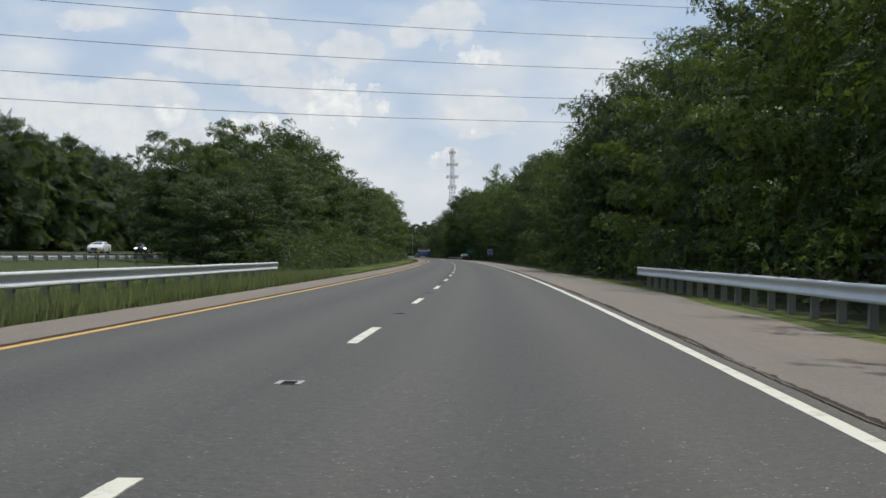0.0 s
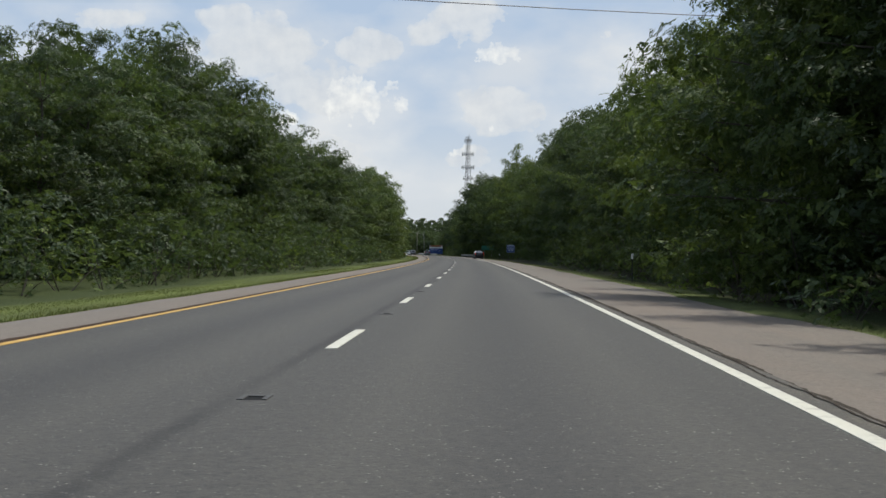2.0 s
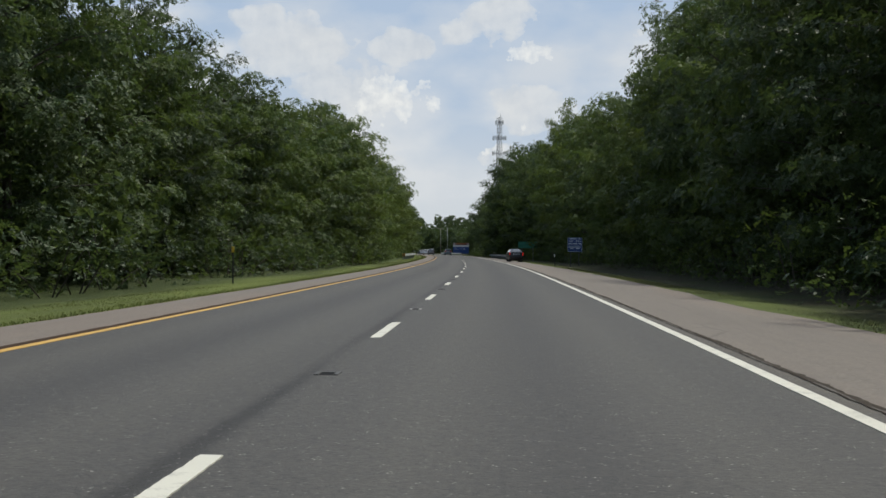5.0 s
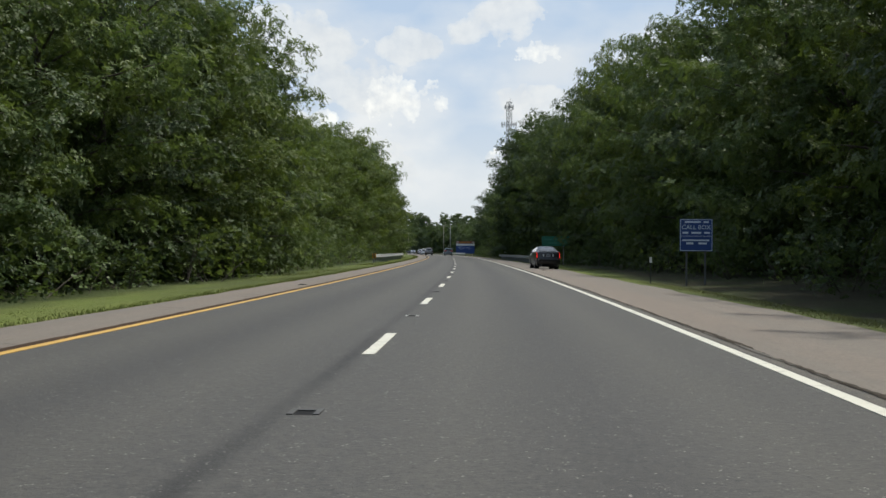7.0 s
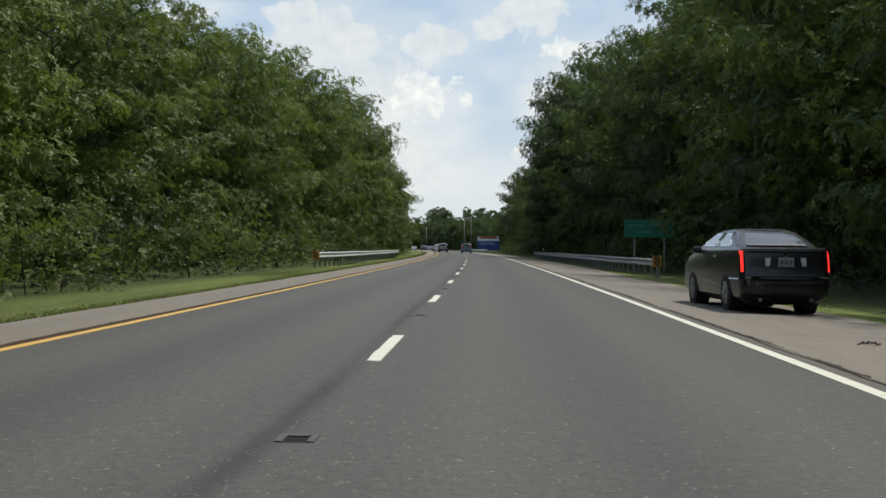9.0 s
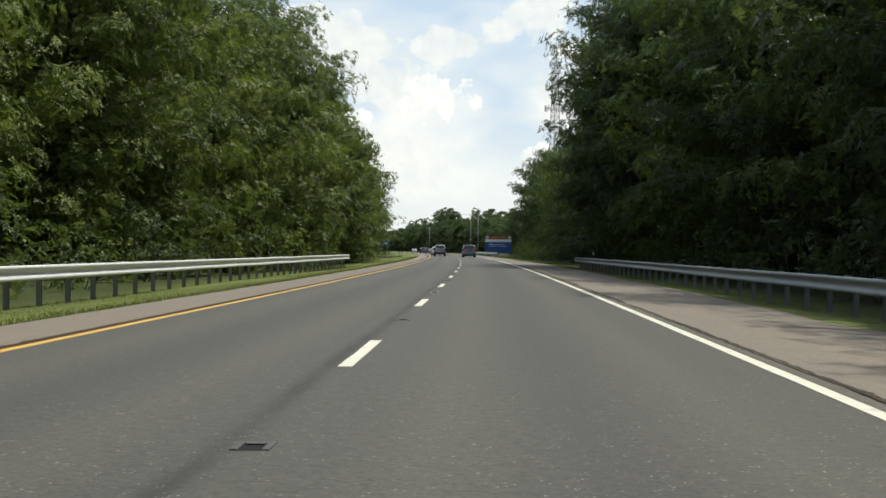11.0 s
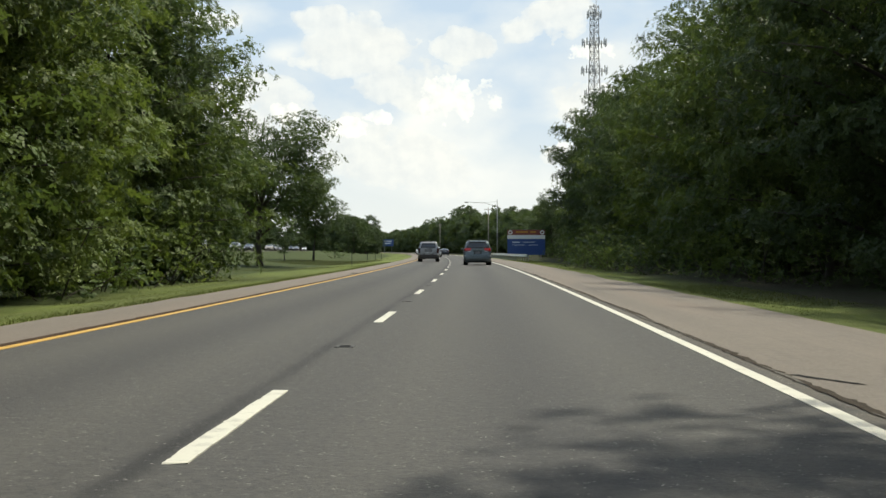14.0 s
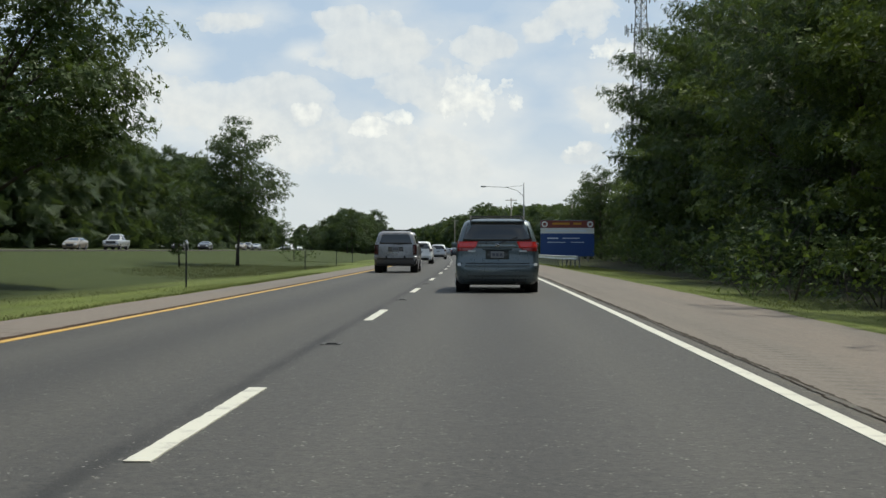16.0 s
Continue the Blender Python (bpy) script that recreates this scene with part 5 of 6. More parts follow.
def street_lamp(s, u):
    e = empty("street_lamp", on_road(s, u, ground_z(u)))
    tagged(e, "tall grey street lamp with a long curved arm over the road", "street lamp")
    part("pole", tube(bmesh.new(), [Vector((0, 0, -0.3)), Vector((0, 0, 5)), Vector((0, 0, 11.3))], [0.13, 0.11, 0.075], 10), "weathered_steel", e, smooth=True)
    part("base_plate", bx(bmesh.new(), (0, 0, 0.05), (0.45, 0.45, 0.12), 0.01), "concrete", e)
    pts = [Vector((0, 0, 9.2)), Vector((-0.9, 0, 10.1)), Vector((-2.4, 0, 10.6)), Vector((-5.6, 0, 10.75))]
    part("arm", tube(bmesh.new(), pts, [0.05, 0.045, 0.04, 0.035], 8), "weathered_steel", e, smooth=True)
    part("arm_brace", tube(bmesh.new(), [Vector((0, 0, 10.9)), Vector((-2.6, 0, 10.66))], 0.025, 6), "weathered_steel", e)
    bm = bx(bmesh.new(), (-6.0, 0, 10.74), (0.8, 0.3, 0.17), 0.05)
    part("head", bm, "sign_back", e)
    part("lens", bx(bmesh.new(), (-6.05, 0, 10.64), (0.5, 0.22, 0.06), 0.02), "lamp_clear", e)


street_lamp(690, 11.2)


def utility_pole(s, u, h):
    e = empty("utility_pole", on_road(s, u, ground_z(u)))
    tagged(e, "brown wooden utility pole with a crossarm above the trees", "utility pole", "utility poles")
    part("pole", tube(bmesh.new(), [Vector((0, 0, -0.5)), Vector((0, 0, h))], [0.17, 0.11], 8), "post_wood", e, smooth=True)
    part("crossarm", bx(bmesh.new(), (0, 0, h - 0.5), (2.4, 0.1, 0.12), 0.01), "post_wood", e)
    for x in (-1.1, -0.45, 0.45, 1.1):
        part("insulator", tube(bmesh.new(), [Vector((x, 0, h - 0.44)), Vector((x, 0, h - 0.22))], [0.05, 0.035], 6), "concrete", e)


utility_pole(730, 22.8, 9.8)
utility_pole(715, 24.5, 10.2)
utility_pole(775, 15.2, 12.4)
utility_pole(905, 9.5, 11.0)


def blue_far_sign():
    e = empty("road_sign", on_road(930, -8.5, ground_z(-8.5)))
    tagged(e, "small blue service sign far along the road", "road sign")
    part("panel", bx(bmesh.new(), (0, 0, 4.2), (4.2, 0.05, 2.6), 0.01), "sign_blue", e)
    bars(e, "sign_text_pale", [(0, 4.8, 2.8, 0.3), (0, 4.0, 2.2, 0.3)], -0.03)
    for x in (-1.4, 1.4):
        part("post", bx(bmesh.new(), (x, 0.08, 2.4), (0.16, 0.1, 6.0)), "weathered_steel", e)


blue_far_sign()


def tyre_scrap(s, u, turn, ln):
    """A curled strip of tyre tread lying on the shoulder."""
    bm = bmesh.new()
    rows = []
    for i in range(13):
        q = i / 12 - 0.5
        w = 0.03 + 0.012 * math.sin(i * 1.9)
        z = 0.010 + 0.025 * (1 - 4 * q * q) + 0.012 * math.sin(i * 2.7)
        rows.append([bm.verts.new((q * ln, y + 0.03 * math.sin(i * 0.8), zz)) for y, zz in ((-w, z * 0.6), (0, z + 0.012), (w, z * 0.7), (0, z - 0.008))])
    for a, b in zip(rows, rows[1:]):
        for j in range(4):
            bm.faces.new((a[j], a[(j + 1) % 4], b[(j + 1) % 4], b[j]))
    bm.faces.new(rows[0][::-1]), bm.faces.new(rows[-1])
    ob = part("tyre_scrap", bm, "rubber")
    ob.matrix_basis = on_road(s, u, shoulder_z(u), turn)
    tagged(ob, "torn black strip of tyre tread on the shoulder", "debris", "tyre scraps")


tyre_scrap(298.7, 5.3, 8, 0.26)
tyre_scrap(494.7, -4.05, 30, 0.36)
tyre_scrap(260.6, -4.2, 15, 0.28)


# ---- radio tower ----
def radio_tower(s, u):
    e = empty("radio_tower", on_road(s, u, ground_z(u)))
    tagged(e, "tall grey steel lattice radio tower with antenna rings above woods", "tower")
    H = 64.0
    def corner(i, z):
        r = 3.4 - 2.1 * min(1, z / 52)
        a = radians(20 + 120 * i)
        return Vector((r * math.cos(a), r * math.sin(a), z))
    for i in range(3):
        part("leg", tube(bmesh.new(), [corner(i, z) for z in (-0.5, 20, 40, 52, H)], [0.2, 0.17, 0.14, 0.12, 0.1], 6), "weathered_steel", e)
    zs = [0.0]
    while zs[-1] < H - 1.5:
        zs.append(zs[-1] + max(1.7, 4.0 - zs[-1] * 0.045))
    for a, b in zip(zs, zs[1:]):
        for i in range(3):
            j = (i + 1) % 3
            for p, q in ((corner(i, a), corner(j, b)), (corner(j, a), corner(i, b)), (corner(i, b), corner(j, b))):
                part("brace", tube(bmesh.new(), [p, q], 0.055, 4), "weathered_steel", e)
    for z, r, n in ((61.5, 1.9, 6), (54.2, 3.1, 12), (47.0, 3.3, 12), (41.0, 2.6, 6)):
        bm = bmesh.new()
        tube(bm, [Vector((r * math.cos(math.pi * i / 3), r * math.sin(math.pi * i / 3), z)) for i in range(7)], 0.06, 4)
        for a in (0, 2 * math.pi / 3, 4 * math.pi / 3):
            part("arm", tube(bmesh.new(), [Vector((0.6 * math.cos(a), 0.6 * math.sin(a), z)), Vector((r * math.cos(a), r * math.sin(a), z))], 0.06, 4), "weathered_steel", e)
        part("platform", bm, "weathered_steel", e)
        for i in range(n):
            a = 2 * math.pi * (i + 0.5) / n
            o = part("antenna", bx(bmesh.new(), (0, 0, 0), (0.28, 0.16, 2.0), 0.03), "sign_back", e)
            o.matrix_basis = pose(r * math.cos(a) * 1.02, r * math.sin(a) * 1.02, z, 0, 0, math.degrees(a) + 90)
    part("mast", tube(bmesh.new(), [Vector((0.5, 0, H - 6)), Vector((0.5, 0, H + 1.5))], 0.06, 6), "weathered_steel", e)


radio_tower(772, 42.5)


def power_lines():
    """Wires that cross high over the road at a slant, sagging a little."""
    for s0, z in ((136, 15.0), (133, 17.2), (130, 20.0), (128, 23.0), (124, 25.6), (121, 27.0)):
        pts = []
        for i in range(41):
            u = -150 + 7.5 * i
            q = i / 40
            pts.append(road(s0, 0) + Vector((u * 0.93, u * 0.40, z + 9.0 * (q - 0.42) ** 2 * 4 - 1.0 * (q - 0.42))))
        ob = part("power_line", tube(bmesh.new(), pts, 0.028, 5), "wire")
        tagged(ob, "thin dark power line sagging high above the road", "power line", "power lines over the road")


power_lines()


# ---- vehicles ----
class Shell:
    """A car body as stacked rounded outlines: rows of (z, rear y, front y, half width, corner radius)."""

    def __init__(self, rows):
        self.rows = rows
        self.z = [r[0] for r in rows]

    def at(self, z):
        return [float(np.interp(z, self.z, [r[i] for r in self.rows])) for i in (1, 2, 3, 4)]

    def ring(self, row):
        z, yr, yf, hw, rc = row
        rc = min(rc, hw * 0.9, (yf - yr) * 0.45)
        out = []
        for cx, cy, a0 in ((hw - rc, yr + rc, -90), (hw - rc, yf - rc, 0), (-hw + rc, yf - rc, 90), (-hw + rc, yr + rc, 180)):
            for i in range(6):
                a = radians(a0 + 18 * i)
                out.append((cx + rc * math.cos(a), cy + rc * math.sin(a), z))
        return out

    def body(self, name, mat, parent, lo=None, hi=None):
        rows = [r for r in self.rows if (lo is None or r[0] >= lo) and (hi is None or r[0] <= hi)]
        verts, faces, n = [], [], 24
        for r in rows:
            verts += self.ring(r)
        for i in range(len(rows) - 1):
            for j in range(n):
                a, b = i * n + j, i * n + (j + 1) % n
                faces.append((a, b, b + n, a + n))
        faces += [tuple(range(n))[::-1], tuple(range((len(rows) - 1) * n, len(rows) * n))]
        ob = put_mesh(name, verts, faces, mat, parent, True)
        ob.data.set_sharp_from_angle(angle=radians(38))
        return ob

    def back_panel(self, name, mat, parent, z0, z1, inset0, inset1, front=False, out=0.006, steps=6, label="", x0=None, x1=None, slant=0.0):
        """A panel that lies on the rear (or front) face between two heights."""
        verts, faces = [], []
        for i in range(steps + 1):
            z = z0 + (z1 - z0) * i / steps
            yr, yf, hw, rc = self.at(z)
            w = hw - (inset0 + (inset1 - inset0) * i / steps)
            a, b = (-w, w) if x0 is None else (x0, x1)
            a, b = a + max(0.0, slant) * (1 - i / steps), b + min(0.0, slant) * (1 - i / steps)
            for j in range(9):
                x = a + (b - a) * j / 8
                e = max(0.0, abs(x) - (hw - rc))
                curve = rc - math.sqrt(max(0.0, rc * rc - min(e, rc) ** 2))
                for d in (out, -0.02):
                    verts.append((x, (yf - curve + d) if front else (yr + curve - d), z))
        w = 18
        for i in range(steps):
            for j in range(8):
                p = i * w + 2 * j
                q = (p, p + 2, p + w + 2, p + w)
                faces.append(q[::-1] if front else q)
        for i in range(steps):
            for j in (0, 16):
                p = i * w + j
                faces.append((p, p + w, p + w + 1, p + 1))
        for i in (0, steps):
            for j in range(8):
                p = i * w + 2 * j
                faces.append((p, p + 1, p + 3, p + 2))
        return put_mesh(name, verts, faces, mat, parent, True, label)

    def side_panel(self, name, mat, parent, side, z0, z1, ya0, yb0, ya1, yb1, out=0.006, steps=4):
        """A panel on a flank: from ya to yb at the lower (0) and the upper (1) edge."""
        verts, faces = [], []
        for i in range(steps + 1):
            q = i / steps
            z = z0 + (z1 - z0) * q
            hw = self.at(z)[2]
            for j in range(7):
                y = (ya0 + (ya1 - ya0) * q) + ((yb0 + (yb1 - yb0) * q) - (ya0 + (ya1 - ya0) * q)) * j / 6
                for d in (out, -0.02):
                    verts.append((side * (hw + d), y, z))
        w = 14
        for i in range(steps):
            for j in range(6):
                p = i * w + 2 * j
                q = (p, p + 2, p + w + 2, p + w)
                faces.append(q if side > 0 else q[::-1])
            for j in (0, 12):
                p = i * w + j
                faces.append((p, p + w, p + w + 1, p + 1))
        for i in (0, steps):
            for j in range(6):
                p = i * w + 2 * j
                faces.append((p, p + 1, p + 3, p + 2))
        return put_mesh(name, verts, faces, mat, parent, True)


def wheel(parent, x, y, r, w=0.22):
    """Tyre and rim; the rim faces outwards."""
    side = 1 if x > 0 else -1
    t = part("wheel", lathe_x(bmesh.new(), [(-w / 2, r * 0.66), (-w / 2, r * 0.93), (-w * 0.36, r), (w * 0.36, r), (w / 2, r * 0.93), (w / 2, r * 0.66)], 24), "rubber", parent, smooth=False)
    t.matrix_basis = pose(x, y, r)
    bm = lathe_x(bmesh.new(), [(side * (w / 2 - 0.02), r * 0.64), (side * (w / 2 + 0.002), r * 0.62), (side * (w / 2 + 0.001), r * 0.5), (side * (w / 2 + 0.003), r * 0.16), (side * (w / 2 + 0.006), r * 0.02)], 20)
    part("rim", bm, "wheel_alloy", t)
    for i in range(5):
        a = 2 * math.pi * i / 5
        part("spoke", bx(bmesh.new(), (side * (w / 2 + 0.008), 0.36 * r * math.cos(a), 0.36 * r * math.sin(a)), (0.02, 0.5 * r, 0.13 * r), 0, Matrix.Rotation(a, 3, "X")), "wheel_alloy", t)


def wheels(e, shell, r, yr, yf, inset=0.10):
    hw = shell.at(0.5)[2]
    for y in (yr, yf):
        for sd in (-1, 1):
            wheel(e, sd * (hw - inset + 0.035), y, r)
            # black disc over the uncut flank stands in for the wheel well's shade
            o = part("wheel_arch", lathe_x(bmesh.new(), [(sd * (hw - 0.30), r * 1.15), (sd * (hw + 0.004), r * 1.15), (sd * (hw + 0.004), r * 1.08)], 28), "undercar", e)
            o.matrix_basis = pose(0, y, r * 1.03)


def plate(e, x, y, z, tilt=0.0):
    p = part("licence_plate", bx(bmesh.new(), (0, 0, 0), (0.31, 0.012, 0.155), 0.004), "plate", e)
    p.matrix_basis = pose(x, y, z, tilt)
    for q in (-0.085, 0.0, 0.085):
        part("plate_bar", bx(bmesh.new(), (q, -0.008, 0), (0.06, 0.004, 0.07)), "plate_bars", p)


def mirrors(e, hw, y, z, mat):
    for sd in (-1, 1):
        part("mirror", bx(bmesh.new(), (sd * (hw + 0.10), y, z), (0.19, 0.10, 0.12), 0.035), mat, e)


def rear_wiper(e, x, y, z, ln, ang, lean):
    bm = bx(bmesh.new(), (ln / 2, 0, 0), (ln, 0.012, 0.018), 0, Matrix.Rotation(-ang, 3, "Y"))
    o = part("wiper", bm, "black_plastic", e)
    o.matrix_basis = pose(x, y, z, lean)


def minivan(m):
    e = empty("minivan", m)
    tagged(e, "blue-grey minivan with red tail lamps and tinted rear window", "car")
    sh = Shell([(0.20, 0.14, 4.85, 0.84, 0.16), (0.28, 0.04, 4.98, 0.92, 0.18), (0.40, 0.0, 5.02, 0.95, 0.20), (0.60, 0.0, 5.04, 0.965, 0.20), (0.66, 0.03, 5.02, 0.965, 0.18), (0.72, 0.07, 4.98, 0.96, 0.16),
                (0.92, 0.08, 4.85, 0.955, 0.15), (1.02, 0.09, 4.35, 0.945, 0.15), (1.12, 0.11, 3.95, 0.93, 0.15), (1.20, 0.13, 3.75, 0.905, 0.14), (1.34, 0.18, 3.35, 0.865, 0.14), (1.54, 0.26, 2.95, 0.80, 0.15), (1.64, 0.32, 2.75, 0.755, 0.18), (1.70, 0.46, 2.5, 0.66, 0.28), (1.725, 0.8, 2.2, 0.44, 0.3)])
    sh.body("body", "van_blue", e)
    sh.back_panel("rear_window", "car_glass", e, 1.19, 1.615, 0.10, 0.085)
    sh.back_panel("windscreen", "car_glass", e, 1.08, 1.55, 0.1, 0.1, True)
    sh.back_panel("tailgate_trim", "van_trim", e, 1.03, 1.165, 0.46, 0.44, out=0.012, steps=2, label="pale trim strip between the tail lamps")
    sh.back_panel("tailgate_seam", "undercar", e, 0.675, 0.69, 0.12, 0.12, out=0.004, steps=1)
    sh.back_panel("lower_valance", "suv_grey_trim", e, 0.21, 0.31, 0.10, 0.10, out=0.006, steps=2)
    # thin black strip draws the shade line of a fold in the bumper
    sh.back_panel("bumper_crease", "undercar", e, 0.385, 0.397, 0.10, 0.10, out=0.006, steps=1)
    # flat darker panel paints the shade of the plate's hollow
    sh.back_panel("plate_recess", "van_shade", e, 0.775, 0.985, 0, 0, out=0.004, steps=2, x0=-0.27, x1=0.27)
    sh.back_panel("gate_handle", "van_trim", e, 0.985, 1.015, 0, 0, out=0.03, steps=1, x0=-0.34, x1=0.34)
    sh.back_panel("bumper_ridge", "van_blue", e, 0.60, 0.645, 0.02, 0.02, out=0.018, steps=2)
    for sd in (-1, 1):
        a, b = sorted((sd * 0.45, sd * 0.925))
        lens = sh.back_panel("tail_lamp", "tail_red", e, 1.045, 1.185, 0, 0, out=0.014, x0=a, x1=b, slant=0.05 if sd > 0 else -0.05)
        a, b = sorted((sd * 0.52, sd * 0.925))
        sh.back_panel("lower_lens", "tail_deep", lens, 0.965, 1.041, 0, 0, out=0.012, x0=a, x1=b, slant=0.10 if sd > 0 else -0.10, label="deeper red lower lens")
        a, b = sorted((sd * 0.50, sd * 0.68))
        sh.back_panel("reversing_lamp", "lamp_clear", e, 0.945, 0.985, 0, 0, out=0.018, x0=a, x1=b, label="small clear reversing lamp")
        # corner reflector in a pale material that paints the sun's glint on it
        a, b = sorted((sd * 0.84, sd * 0.92))
        sh.back_panel("reflector", "lamp_clear", e, 0.62, 0.69, 0, 0, out=0.02, x0=a, x1=b, label="small corner reflector made pale as a sun glint")
        for z0, z1, a0, b0, a1, b1 in ((1.10, 1.50, 0.45, 1.55, 0.60, 1.55), (1.10, 1.50, 1.63, 2.6, 1.63, 2.55), (1.10, 1.48, 2.68, 3.85, 2.63, 3.0)):
            sh.side_panel("side_window", "car_glass", e, sd, z0, z1, a0, b0, a1, b1)
        part("roof_rail", tube(bmesh.new(), [Vector((sd * 0.62, y, z)) for y, z in ((0.48, 1.68), (0.56, 1.765), (1.5, 1.79), (2.4, 1.77), (2.5, 1.71))], 0.026, 6), "black_plastic", e)
        part("door_handle", bx(bmesh.new(), (sd * 0.955, 2.55, 0.98), (0.03, 0.2, 0.035), 0.01), "van_blue", e)
        sh.back_panel("headlamp", "lamp_clear", e, 0.70, 0.86, 0, 0, True, 0.01, x0=min(sd * 0.5, sd * 0.9), x1=max(sd * 0.5, sd * 0.9))
    for y in (0.62, 2.3):
        part("roof_bar", tube(bmesh.new(), [Vector((-0.62, y, 1.775)), Vector((0.62, y, 1.775))], 0.018, 6), "black_plastic", e)
    part("badge", bx(bmesh.new(), (0, 0.085, 1.10), (0.11, 0.02, 0.07), 0.01), "chrome", e)
    part("spoiler", bx(bmesh.new(), (0, 0.31, 1.65), (1.26, 0.16, 0.035), 0.015), "van_blue", e)
    plate(e, 0, 0.06, 0.88)
    rear_wiper(e, -0.02, 0.12, 1.205, 0.50, radians(20), -12)
    wheels(e, sh, 0.335, 1.02, 4.02, 0.14)
    part("underbody", bx(bmesh.new(), (0, 2.5, 0.24), (1.5, 4.6, 0.12), 0.03), "undercar", e)
    part("exhaust", tube(bmesh.new(), [Vector((0.45, 0.1, 0.24)), Vector((0.45, 0.9, 0.26))], 0.03, 8), "weathered_steel", e)
    mirrors(e, 0.93, 3.55, 1.12, "van_blue")
    return e


def big_suv(m):
    e = empty("suv", m)
    tagged(e, "silver sport utility car with dark bumper and tail lamps", "car")
    sh = Shell([(0.30, 0.12, 4.75, 0.80, 0.12), (0.40, 0.02, 4.86, 0.91, 0.14), (0.70, 0.0, 4.88, 0.945, 0.15), (0.74, 0.06, 4.86, 0.945, 0.13), (1.10, 0.08, 4.70, 0.935, 0.12), (1.18, 0.09, 3.55, 0.92, 0.11),
                (1.24, 0.10, 3.50, 0.90, 0.10), (1.48, 0.16, 3.05, 0.83, 0.11), (1.70, 0.23, 2.72, 0.76, 0.12), (1.77, 0.29, 2.6, 0.70, 0.16), (1.81, 0.48, 2.4, 0.60, 0.25), (1.825, 0.8, 2.1, 0.42, 0.3)])
    sh.body("body", "suv_silver", e)
    sh.back_panel("rear_window", "car_glass", e, 1.25, 1.73, 0.045, 0.05)
    sh.back_panel("windscreen", "car_glass", e, 1.26, 1.70, 0.08, 0.08, True)
    sh.back_panel("bumper", "suv_grey_trim", e, 0.31, 0.64, 0.03, 0.0, out=0.05, steps=4, label="dark plastic rear bumper")
    sh.back_panel("bumper_top", "suv_silver", e, 0.64, 0.735, 0.0, 0.0, out=0.055, steps=2)
    # no hollow is cut: a darker panel gives its shade
    sh.back_panel("plate_recess", "suv_shade", e, 0.93, 1.13, 0.61, 0.61, out=0.004, steps=2)
    for sd in (-1, 1):
        a, b = sorted((sd * 0.74, sd * 0.925))
        sh.back_panel("tail_lamp", "tail_dark", e, 0.79, 1.23, 0, 0, out=0.012, x0=a, x1=b)
        a, b = sorted((sd * 0.36, sd * 0.44))
        sh.back_panel("bumper_pad", "black_plastic", e, 0.63, 0.74, 0, 0, out=0.062, steps=2, x0=a, x1=b)
        for z0, z1, a0, b0, a1, b1 in ((1.25, 1.68, 0.35, 1.28, 0.45, 1.28), (1.25, 1.68, 1.36, 2.25, 1.36, 2.2), (1.25, 1.66, 2.33, 3.3, 2.28, 2.72)):
            sh.side_panel("side_window", "car_glass", e, sd, z0, z1, a0, b0, a1, b1)
        part("roof_rail", tube(bmesh.new(), [Vector((sd * 0.62, y, z)) for y, z in ((0.5, 1.78), (0.6, 1.86), (1.5, 1.88), (2.3, 1.86), (2.4, 1.79))], 0.022, 6), "black_plastic", e)
        sh.side_panel("side_moulding", "suv_grey_trim", e, sd, 0.55, 0.64, 1.55, 3.4, 1.55, 3.4, 0.012, 2)
        part("door_handle", bx(bmesh.new(), (sd * 0.935, 2.3, 1.05), (0.03, 0.18, 0.04), 0.01), "suv_silver", e)
        sh.back_panel("headlamp", "lamp_clear", e, 0.78, 0.98, 0, 0, True, 0.01, x0=min(sd * 0.5, sd * 0.9), x1=max(sd * 0.5, sd * 0.9))
    for y in (0.6, 2.2):
        part("roof_bar", tube(bmesh.new(), [Vector((-0.62, y, 1.87)), Vector((0.62, y, 1.87))], 0.02, 6), "black_plastic", e)
    part("gate_handle", bx(bmesh.new(), (0, 0.055, 0.85), (0.2, 0.02, 0.045), 0.01), "chrome", e)
    for x in (-0.07, 0.07, 0.16):
        part("washer_knob", bx(bmesh.new(), (x, 0.075, 1.225), (0.05, 0.05, 0.05), 0.015), "black_plastic", e)
    plate(e, 0, 0.06, 1.03)
    rear_wiper(e, 0.12, 0.08, 1.25, 0.40, radians(3), -8)
    wheels(e, sh, 0.375, 0.95, 3.82, 0.11)
    part("underbody", bx(bmesh.new(), (0, 2.4, 0.36), (1.3, 4.2, 0.14), 0.03), "undercar", e)
    part("rear_axle", tube(bmesh.new(), [Vector((-0.75, 0.95, 0.36)), Vector((0.75, 0.95, 0.36))], 0.06, 8), "undercar", e)
    part("exhaust", tube(bmesh.new(), [Vector((0.55, 0.15, 0.33)), Vector((0.55, 0.9, 0.36))], 0.03, 8), "weathered_steel", e)
    mirrors(e, 0.92, 3.15, 1.2, "black_plastic")
    return e


